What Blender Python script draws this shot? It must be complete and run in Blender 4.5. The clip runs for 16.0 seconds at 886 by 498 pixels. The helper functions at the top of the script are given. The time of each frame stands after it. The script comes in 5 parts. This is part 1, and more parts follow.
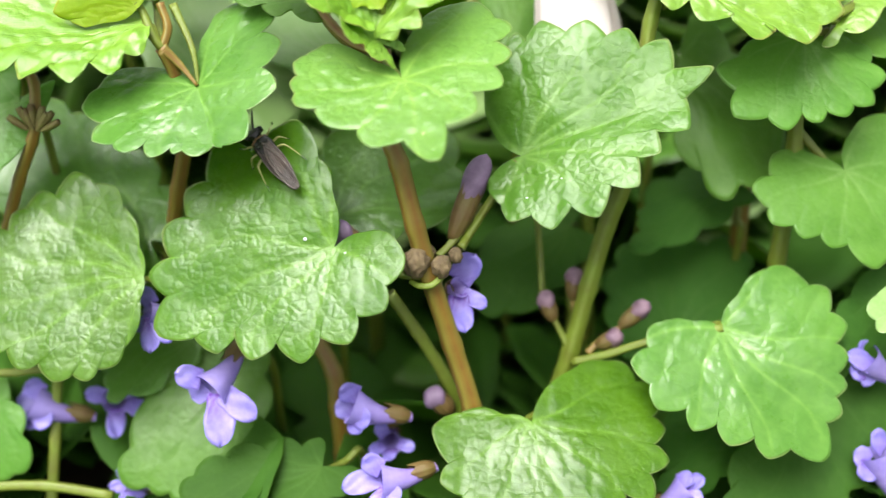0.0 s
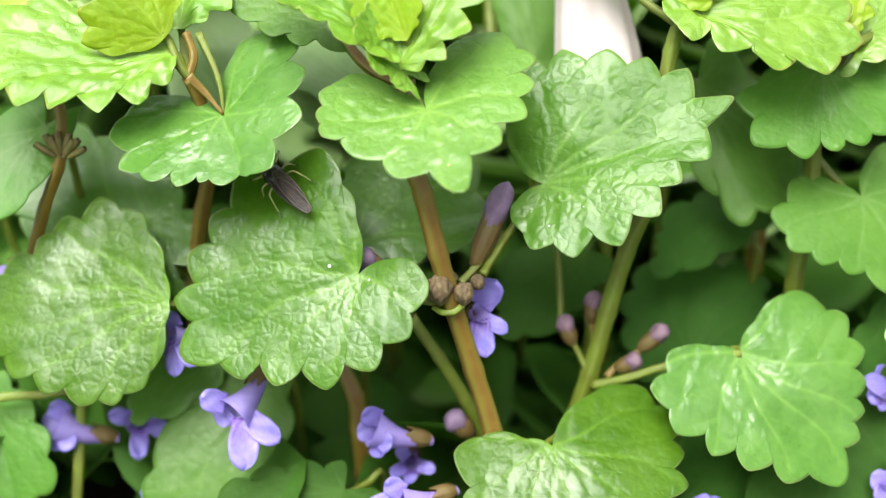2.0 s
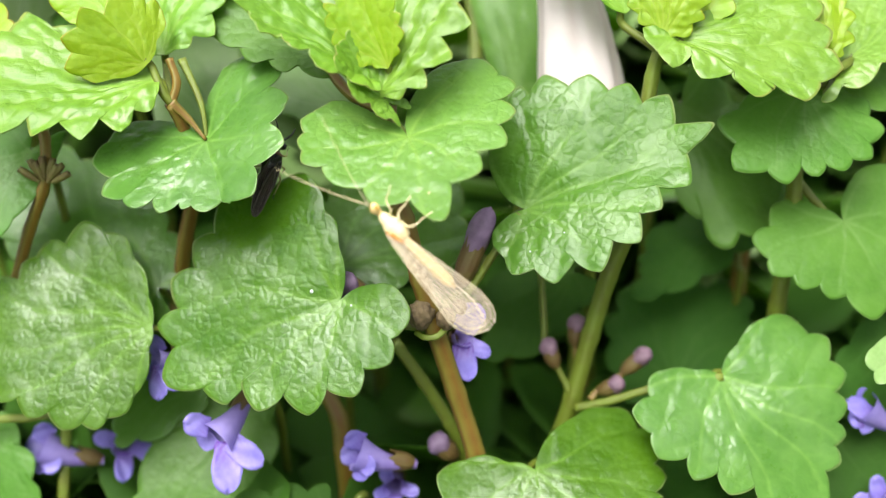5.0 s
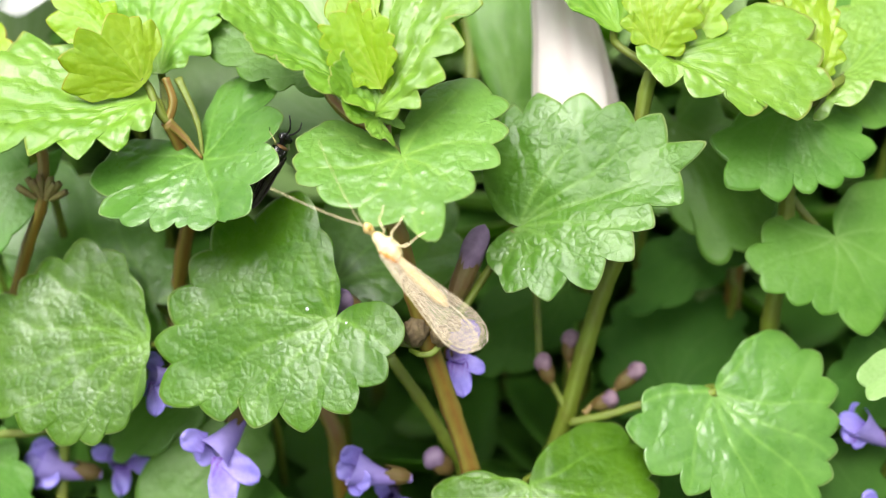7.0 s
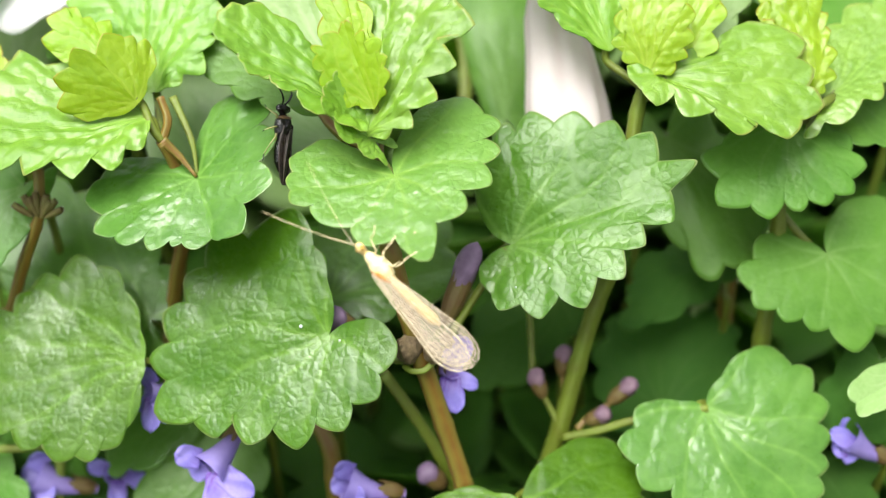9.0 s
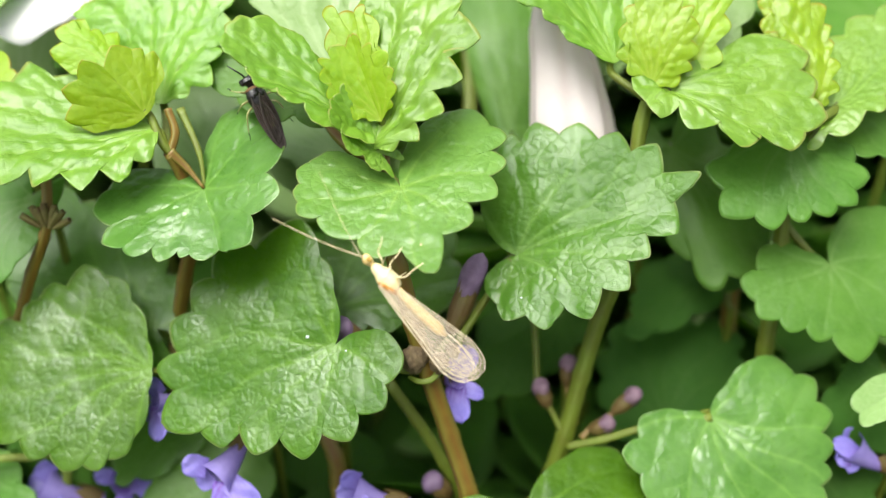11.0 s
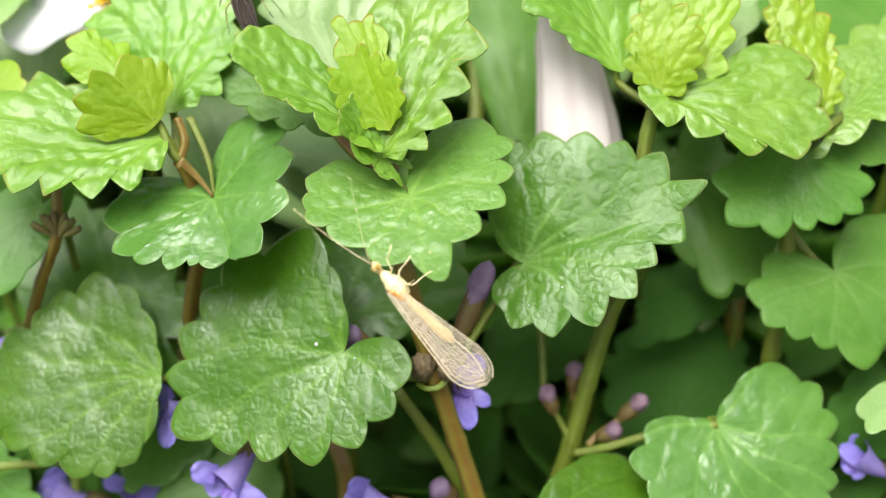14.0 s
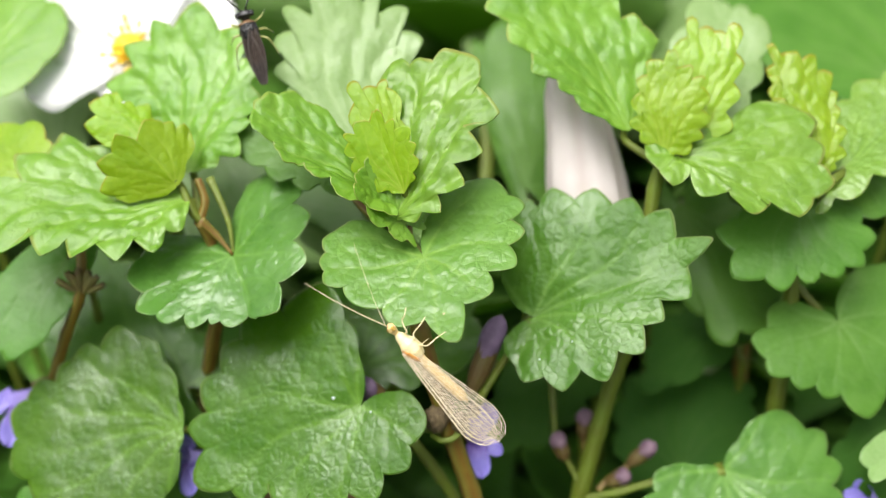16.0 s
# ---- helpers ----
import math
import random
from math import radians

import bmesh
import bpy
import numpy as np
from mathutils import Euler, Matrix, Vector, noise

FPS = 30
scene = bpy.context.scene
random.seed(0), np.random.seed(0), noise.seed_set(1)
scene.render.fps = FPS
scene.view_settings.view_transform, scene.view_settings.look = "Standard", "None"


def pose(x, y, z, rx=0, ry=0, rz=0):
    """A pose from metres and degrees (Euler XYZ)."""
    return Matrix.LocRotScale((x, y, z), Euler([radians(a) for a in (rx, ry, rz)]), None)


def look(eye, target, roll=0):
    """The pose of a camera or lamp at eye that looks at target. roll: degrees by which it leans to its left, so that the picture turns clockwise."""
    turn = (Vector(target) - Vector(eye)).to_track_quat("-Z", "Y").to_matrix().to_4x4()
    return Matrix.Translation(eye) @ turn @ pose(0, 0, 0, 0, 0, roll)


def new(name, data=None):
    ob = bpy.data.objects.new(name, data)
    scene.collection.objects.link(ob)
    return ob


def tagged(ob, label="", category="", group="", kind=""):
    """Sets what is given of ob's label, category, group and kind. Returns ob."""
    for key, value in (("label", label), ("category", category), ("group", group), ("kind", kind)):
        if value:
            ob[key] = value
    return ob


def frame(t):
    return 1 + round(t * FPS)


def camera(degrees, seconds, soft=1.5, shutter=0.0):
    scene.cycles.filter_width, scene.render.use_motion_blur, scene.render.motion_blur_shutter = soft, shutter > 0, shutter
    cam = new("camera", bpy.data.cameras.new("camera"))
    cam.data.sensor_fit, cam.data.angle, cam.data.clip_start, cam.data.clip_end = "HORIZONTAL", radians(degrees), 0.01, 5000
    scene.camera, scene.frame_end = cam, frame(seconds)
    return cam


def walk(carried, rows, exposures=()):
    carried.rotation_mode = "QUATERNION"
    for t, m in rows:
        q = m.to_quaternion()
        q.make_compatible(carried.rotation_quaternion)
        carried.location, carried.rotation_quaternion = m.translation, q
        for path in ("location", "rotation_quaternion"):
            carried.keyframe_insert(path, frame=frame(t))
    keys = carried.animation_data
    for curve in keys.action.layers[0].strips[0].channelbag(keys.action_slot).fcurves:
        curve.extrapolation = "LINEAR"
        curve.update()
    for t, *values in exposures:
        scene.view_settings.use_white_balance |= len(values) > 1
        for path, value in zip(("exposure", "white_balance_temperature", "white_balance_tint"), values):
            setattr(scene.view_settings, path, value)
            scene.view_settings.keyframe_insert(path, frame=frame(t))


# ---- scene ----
cam = camera(45.0, 16.0, soft=1.05, shutter=0.5)
cam.data.dof.use_dof, cam.data.dof.focus_distance, cam.data.dof.aperture_fstop = True, 0.097, 14.0
PATH = [
    (0.0, -0.0003, -0.00118, 0.09346, -0.158, -30.148, 0.053),
    (0.5, -0.00335, -0.00123, 0.09389, -0.153, -30.216, 0.292),
    (1.0, -0.00365, -0.00111, 0.0949, -0.166, -30.288, 0.324),
    (1.5, -0.0031, -0.00096, 0.09548, -0.091, -30.232, 0.232),
    (2.0, -0.00223, -0.00086, 0.09621, -0.05, -30.175, 0.094),
    (2.5, -0.00192, -0.00053, 0.09685, -0.106, -30.364, 0.114),
    (3.0, -0.00189, -0.00061, 0.09688, -0.112, -30.194, 0.169),
    (3.5, -0.00136, -0.00057, 0.09724, 0.045, -30.04, 0.079),
    (4.0, -0.00118, -0.00046, 0.09748, -0.118, -29.943, 0.174),
    (6.5, 0.00015, 8e-05, 0.09957, -0.029, -30.033, 0.008),
    (7.0, 3e-05, -0.0, 0.09999, -0.001, -30.006, 0.001),
    (7.5, 0.00052, -6e-05, 0.10018, 0.102, -29.886, -0.099),
    (8.0, 0.00012, -3e-05, 0.10064, -0.003, -29.927, -0.005),
    (8.5, 0.00067, 0.00014, 0.10134, 0.079, -29.963, -0.079),
    (9.0, 0.00082, 0.00023, 0.10172, 0.068, -29.978, -0.062),
    (11.5, 0.00016, 3e-05, 0.10283, 0.049, -29.776, -0.027),
    (12.0, 0.00013, -8e-05, 0.10281, 0.009, -29.607, -0.075),
    (12.5, -0.00017, -0.0002, 0.10305, 0.013, -29.592, -0.059),
    (13.0, -0.00036, -0.00036, 0.10292, 0.021, -29.484, -0.052),
    (13.5, -0.00033, -0.00038, 0.10302, 0.085, -29.515, -0.05),
    (14.0, -0.00042, -0.0004, 0.10321, 0.098, -29.524, -0.069),
    (14.5, -0.00059, -0.00062, 0.10343, 0.057, -29.426, -0.083),
    (15.0, -0.00078, -0.00023, 0.10512, 0.097, -29.532, -0.239),
    (15.5, -0.00121, -0.00018, 0.1071, 0.244, -29.52, -0.355),
    (16.0, -0.00078, -0.00043, 0.10928, 0.642, -29.414, -0.688),
]


def gaze(x, y, z, yaw, pitch, roll):
    a, b = radians(yaw), radians(pitch)
    ahead = Vector((-math.sin(a) * math.cos(b), math.cos(a) * math.cos(b), math.sin(b)))
    eye = Vector((x, y, z))
    return look(eye, eye + ahead, roll)


walk(cam, [(t, gaze(x, y, z, yaw, pitch, roll)) for t, x, y, z, yaw, pitch, roll in PATH], [(0.0, 1.4), (3.0, 1.29), (4.0, 1.21), (9.0, 1.18), (11.5, 1.0), (14.5, 0.97), (15.5, 0.97), (16.0, 0.76)])

# ---- light: a bright, thinly clouded sky ----
world = bpy.data.worlds.new("world")
scene.world = world
world.use_nodes = True
wn = world.node_tree
sky = wn.nodes.new("ShaderNodeTexSky")
sky.sky_type, sky.sun_disc = "NISHITA", False
sky.sun_elevation, sky.sun_rotation = radians(68), radians(215)
sky.dust_density, sky.air_density = 4.0, 1.0
pale = wn.nodes.new("ShaderNodeHueSaturation")
pale.inputs["Saturation"].default_value = 0.15
wn.links.new(sky.outputs[0], pale.inputs["Color"])
wn.links.new(pale.outputs[0], wn.nodes["Background"].inputs[0])
wn.nodes["Background"].inputs[1].default_value = 0.14
sun = new("sun", bpy.data.lights.new("sun", "SUN"))
sun.data.energy, sun.data.angle, sun.data.color = 3.2, radians(42), (1, 0.97, 0.92)
sun.matrix_world = look((-0.14, -0.12, 0.6), (0, 0.08, 0.05))


# ---- materials ----
def material(name):
    m = bpy.data.materials.new(name)
    m.use_nodes = True
    return m, m.node_tree, m.node_tree.nodes["Principled BSDF"]


def add(tree, kind, **values):
    node = tree.nodes.new(kind)
    for key, value in values.items():
        node.inputs[key.replace("_", " ")].default_value = value
    return node


def blend(tree, fac, a, b, mode="MIX"):
    """A colour mix; fac, a, b are sockets or values."""
    node = tree.nodes.new("ShaderNodeMix")
    node.data_type, node.blend_type = "RGBA", mode
    for slot, value in ((0, fac), (6, a), (7, b)):
        if isinstance(value, bpy.types.NodeSocket):
            tree.links.new(value, node.inputs[slot])
        else:
            node.inputs[slot].default_value = value if slot == 0 else (*value, 1)
    return node.outputs[2]


def ramp(tree, value, low, high):
    node = tree.nodes.new("ShaderNodeMapRange")
    tree.links.new(value, node.inputs[0])
    node.inputs[1].default_value, node.inputs[2].default_value = low, high
    return node.outputs[0]


def grain(tree, scale, detail=4.0, rough=0.6):
    at = tree.nodes.new("ShaderNodeTexCoord")
    node = add(tree, "ShaderNodeTexNoise", Scale=scale, Detail=detail, Roughness=rough)
    tree.links.new(at.outputs["Object"], node.inputs["Vector"])
    return node.outputs["Fac"]


def cells(tree, scale, feature="DISTANCE_TO_EDGE"):
    at = tree.nodes.new("ShaderNodeTexCoord")
    node = add(tree, "ShaderNodeTexVoronoi", Scale=scale)
    node.feature = feature
    tree.links.new(at.outputs["Object"], node.inputs["Vector"])
    return node.outputs["Distance"]


def bump(tree, shader, height, strength, distance):
    node = add(tree, "ShaderNodeBump", Strength=strength, Distance=distance)
    tree.links.new(height, node.inputs["Height"])
    tree.links.new(node.outputs[0], shader.inputs["Normal"])
    return node


def attribute(tree, name):
    node = tree.nodes.new("ShaderNodeAttribute")
    node.attribute_name = name
    return node.outputs["Fac"]


def leaf_material(name, dark, light, vein, margin, rough=0.36, through_light=0.42, thin=(0.3, 0.5, 0.03), gloss_level=0.6, rim=0.983, wax=0.6, crinkle=0.43):
    m, tree, shader = material(name)
    info = tree.nodes.new("ShaderNodeObjectInfo")
    tone = blend(tree, ramp(tree, grain(tree, 160), 0.35, 0.68), dark, light)
    tone = blend(tree, ramp(tree, grain(tree, 2200, 2), 0.3, 0.75), tone, blend(tree, 0.5, tone, light))
    shift = tree.nodes.new("ShaderNodeHueSaturation")
    tree.links.new(tone, shift.inputs["Color"])
    for slot, low, high in (("Hue", 0.494, 0.506), ("Value", 0.92, 1.1)):
        node = tree.nodes.new("ShaderNodeMapRange")
        tree.links.new(info.outputs["Random"], node.inputs[0])
        node.inputs[3].default_value, node.inputs[4].default_value = low, high
        tree.links.new(node.outputs[0], shift.inputs[slot])
    tone = blend(tree, attribute(tree, "vein"), shift.outputs[0], vein)
    # the rim is pale or browned in stretches only
    worn = tree.nodes.new("ShaderNodeMath")
    worn.operation = "MULTIPLY"
    tree.links.new(ramp(tree, attribute(tree, "edge"), rim, 1.01), worn.inputs[0])
    tree.links.new(ramp(tree, grain(tree, 260, 3), 0.34, 0.6), worn.inputs[1])
    tone = blend(tree, worn.outputs[0], tone, margin)
    tree.links.new(tone, shader.inputs["Base Color"])
    shader.inputs["Specular IOR Level"].default_value = gloss_level
    gloss = tree.nodes.new("ShaderNodeMapRange")
    tree.links.new(grain(tree, 700, 3), gloss.inputs[0])
    gloss.inputs[3].default_value, gloss.inputs[4].default_value = rough - 0.1, rough + 0.1
    tree.links.new(gloss.outputs[0], shader.inputs["Roughness"])
    film = tree.nodes.new("ShaderNodeMapRange")
    tree.links.new(grain(tree, 85, 3), film.inputs[0])
    film.inputs[1].default_value, film.inputs[2].default_value = 0.46, 0.6
    film.inputs[3].default_value, film.inputs[4].default_value = 0.0, wax
    tree.links.new(film.outputs[0], shader.inputs["Coat Weight"])
    shader.inputs["Coat Roughness"].default_value = 0.2
    small = tree.nodes.new("ShaderNodeMath")
    small.operation = "MULTIPLY_ADD"
    tree.links.new(ramp(tree, cells(tree, 1000), 0.0, 0.3), small.inputs[0])
    small.inputs[1].default_value = 0.5
    tree.links.new(grain(tree, 1700, 5, 0.65), small.inputs[2])
    patchy = tree.nodes.new("ShaderNodeMath")
    patchy.operation = "MULTIPLY"
    tree.links.new(small.outputs[0], patchy.inputs[0])
    tree.links.new(ramp(tree, grain(tree, 230, 2), 0.2, 0.6), patchy.inputs[1])
    relief = bump(tree, shader, patchy.outputs[0], crinkle, 0.00013)
    tree.links.new(relief.outputs[0], shader.inputs["Coat Normal"])
    glow = tree.nodes.new("ShaderNodeBsdfTranslucent")
    tree.links.new(blend(tree, 0.5, tone, thin), glow.inputs["Color"])
    tree.links.new(relief.outputs[0], glow.inputs["Normal"])
    mix = tree.nodes.new("ShaderNodeMixShader")
    mix.inputs[0].default_value = through_light
    tree.links.new(shader.outputs[0], mix.inputs[1])
    tree.links.new(glow.outputs[0], mix.inputs[2])
    tree.links.new(mix.outputs[0], tree.nodes["Material Output"].inputs["Surface"])
    return m


MATURE = leaf_material("glossy_leaf", (0.056, 0.16, 0.018), (0.112, 0.252, 0.04), (0.2, 0.38, 0.07), (0.38, 0.42, 0.17), 0.3, gloss_level=0.34, wax=1.0)
FRESH = leaf_material("fresh_leaf", (0.088, 0.2, 0.022), (0.155, 0.3, 0.052), (0.25, 0.42, 0.07), (0.42, 0.4, 0.16), 0.33, gloss_level=0.34, wax=0.8, through_light=0.45, crinkle=0.55)
PALE = leaf_material("pale_leaf", (0.045, 0.13, 0.009), (0.09, 0.208, 0.022), (0.17, 0.32, 0.06), (0.4, 0.42, 0.2), 0.3, gloss_level=0.26, wax=0.6, crinkle=0.7)
DEEP = leaf_material("deep_leaf", (0.035, 0.105, 0.004), (0.074, 0.17, 0.009), (0.15, 0.3, 0.03), (0.38, 0.43, 0.18), 0.28, gloss_level=0.22, wax=0.75)
YOUNG = leaf_material("young_leaf", (0.1, 0.25, 0.01), (0.19, 0.37, 0.028), (0.25, 0.43, 0.05), (0.38, 0.34, 0.1), 0.42, 0.45, (0.36, 0.54, 0.03), rim=0.972, wax=0.45)
TENDER = leaf_material("tender_leaf", (0.165, 0.33, 0.004), (0.28, 0.44, 0.009), (0.32, 0.43, 0.04), (0.32, 0.13, 0.02), 0.42, 0.45, (0.5, 0.6, 0.02), 0.45, rim=0.965)
# leaf green made darker to stand for the shade deep among the leaves
SHADED = leaf_material("shade_dark_leaf", (0.022, 0.078, 0.006), (0.044, 0.125, 0.013), (0.07, 0.16, 0.025), (0.07, 0.15, 0.02), 0.6, 0.45, gloss_level=0.15, wax=0.0)
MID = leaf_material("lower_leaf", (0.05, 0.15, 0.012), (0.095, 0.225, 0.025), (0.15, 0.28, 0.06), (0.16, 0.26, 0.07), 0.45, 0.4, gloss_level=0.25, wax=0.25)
DULL = leaf_material("dull_leaf", (0.18, 0.31, 0.085), (0.27, 0.41, 0.15), (0.36, 0.48, 0.22), (0.3, 0.4, 0.15), 0.45, 0.4, gloss_level=0.4)


def plain_material(name, a, b, scale, rough=0.5, relief=0.0001, through_light=0.0, strength=0.4, streak=None):
    m, tree, shader = material(name)
    fac = grain(tree, scale)
    tone = blend(tree, ramp(tree, fac, 0.32, 0.7), a, b)
    if streak:
        tone = blend(tree, ramp(tree, attribute(tree, "streak"), 0.0, 1.0), tone, streak)
    tree.links.new(tone, shader.inputs["Base Color"])
    shader.inputs["Roughness"].default_value = rough
    shader.inputs["Specular IOR Level"].default_value = 0.12 if rough > 0.85 else 0.5
    knot = bump(tree, shader, grain(tree, scale * 6, 3), strength, relief)
    if through_light:
        glow = tree.nodes.new("ShaderNodeBsdfTranslucent")
        tree.links.new(tone, glow.inputs["Color"])
        mix = tree.nodes.new("ShaderNodeMixShader")
        mix.inputs[0].default_value = through_light
        tree.links.new(shader.outputs[0], mix.inputs[1])
        tree.links.new(glow.outputs[0], mix.inputs[2])
        tree.links.new(mix.outputs[0], tree.nodes["Material Output"].inputs["Surface"])
    return m


STEM = plain_material("brownish_stem", (0.115, 0.045, 0.003), (0.165, 0.1, 0.008), 350, 0.55, streak=(0.135, 0.115, 0.013))
STEM_GREEN = plain_material("olive_stem", (0.085, 0.1, 0.006), (0.115, 0.17, 0.012), 350, 0.55)
CALYX = plain_material("calyx", (0.085, 0.044, 0.01), (0.1, 0.082, 0.016), 700, 0.6)
LILAC = plain_material("lilac_petal", (0.2, 0.17, 0.55), (0.34, 0.29, 0.7), 500, 0.45, 0.00008, 0.35, 0.3, (0.14, 0.04, 0.33))
LILAC_TUBE = plain_material("lilac_tube", (0.24, 0.19, 0.54), (0.36, 0.3, 0.66), 500, 0.5, 0.00008, 0.3, 0.3, (0.2, 0.1, 0.3))
BUD_TUBE = plain_material("purple_bud", (0.13, 0.085, 0.15), (0.22, 0.15, 0.24), 700, 0.55, 0.0001, 0.2)
BUD_TIP = plain_material("closed_bud", (0.13, 0.075, 0.11), (0.25, 0.16, 0.2), 900, 0.6, 0.0001, 0.2)
HUSK = plain_material("withered_cup", (0.09, 0.05, 0.015), (0.16, 0.17, 0.035), 800, 0.6, 0.0002)
NUT = plain_material("dry_nutlet", (0.07, 0.045, 0.02), (0.17, 0.125, 0.06), 1500, 0.75, 0.0002)
WHITE = plain_material("white_petal", (0.76, 0.69, 0.66), (0.83, 0.77, 0.74), 200, 0.6, 0.0001, 0.45, 0.3, (0.7, 0.57, 0.54))
SNOW = plain_material("snow_petal", (0.86, 0.86, 0.84), (0.9, 0.9, 0.88), 200, 0.5, 0.0001, 0.3)
YOLK = plain_material("yellow_centre", (0.7, 0.42, 0.01), (0.8, 0.55, 0.03), 900, 0.6, 0.0003)
DEW = plain_material("dew", (0.7, 0.75, 0.7), (0.8, 0.84, 0.8), 900, 0.06, 0.00001, 0.5)
SCAB = plain_material("leaf_scab", (0.3, 0.24, 0.1), (0.5, 0.45, 0.22), 2500, 0.7, 0.0001)
SOIL = plain_material("dark_soil", (0.012, 0.009, 0.006), (0.04, 0.028, 0.018), 90, 0.9, 0.002, 0.0, 0.8)


# ---- building ----
def mesh_from(name, verts, faces, mat, smooth=True, **attributes):
    data = bpy.data.meshes.new(name)
    data.from_pydata([tuple(v) for v in verts], [], faces)
    if smooth:
        data.polygons.foreach_set("use_smooth", [True] * len(data.polygons))
    for key, values in attributes.items():
        data.attributes.new(key, "FLOAT", "POINT").data.foreach_set("value", np.asarray(values, np.float32))
    data.materials.append(mat)
    return data


def part(name, data, parent, label="", at=(0, 0, 0)):
    """One mesh under a thing or a part; at: its place in the world while the thing stands unturned."""
    ob = new(name, data)
    ob.parent = parent
    base = Vector((0, 0, 0))
    up = parent
    while up:
        base += up.location
        up = up.parent
    ob.location = Vector(at) - base
    return tagged(ob, label)


def plant(at, label):
    ob = new("ground_ivy")
    ob.location = at
    return tagged(ob, label, "plant", "ground ivy in the bed")


def spline(points, steps):
    """Catmull-Rom through the points."""
    p = [np.array(q, float) for q in points]
    p = [2 * p[0] - p[1], *p, 2 * p[-1] - p[-2]]
    out = []
    for a, b, c, d in zip(p, p[1:], p[2:], p[3:]):
        for k in range(steps):
            t = k / steps
            out.append(0.5 * (2 * b + (c - a) * t + (2 * a - 5 * b + 4 * c - d) * t * t + (3 * b - a - 3 * c + d) * t**3))
    return np.array(out + [p[-2]])


def tube(line, radii, sides=8, square=0.0, caps=True):
    """Verts and faces of a tube along a line; square: how far it is four-cornered."""
    line = np.asarray(line, float)
    way = np.gradient(line, axis=0)
    way /= np.linalg.norm(way, axis=1)[:, None] + 1e-12
    side = np.cross(way[0], (0.3, 0.9, 0.2))
    verts, faces = [], []
    angle = np.arange(sides) * 2 * math.pi / sides
    for n, (q, w) in enumerate(zip(line, way)):
        side = side - w * (side @ w)
        side /= np.linalg.norm(side)
        up = np.cross(w, side)
        r = radii[n] * (1 + square * np.cos(4 * angle))
        verts += list(q + r[:, None] * (np.cos(angle)[:, None] * side + np.sin(angle)[:, None] * up))
    for n in range(len(line) - 1):
        for k in range(sides):
            a, b = n * sides + k, n * sides + (k + 1) % sides
            faces.append((a, b, b + sides, a + sides))
    if caps:
        faces += [tuple(range(sides))[::-1], tuple(range(len(verts) - sides, len(verts)))]
    return verts, faces


def stem(owner, name, points, r0, r1, mat, steps=7):
    line = spline(points, steps)
    along = np.linspace(0, 1, len(line))
    radii = r0 + (r1 - r0) * along
    # swollen at the joints
    radii = radii * (1 + 0.12 * np.exp(-(((along * (len(points) - 1) + 0.5) % 1 - 0.5) ** 2) / 0.01))
    verts, faces = tube(line - line[0], radii, 16, 0.1)
    ridge = np.tile(np.clip(0.5 + 0.5 * np.cos(4 * np.arange(16) * 2 * math.pi / 16), 0, 1), len(line))
    return part(name, mesh_from(name, verts, faces, mat, streak=ridge), owner, at=line[0])


def smooth(x, a, b):
    t = np.clip((x - a) / (b - a), 0, 1)
    return t * t * (3 - 2 * t)


def swell_of(gap):
    t = min(1.0, gap / 0.6)
    return t * t * (3 - 2 * t)


def fine_cell(p):
    c = noise.voronoi(p)[0]
    return 0.5 * swell_of(c[1] - c[0])


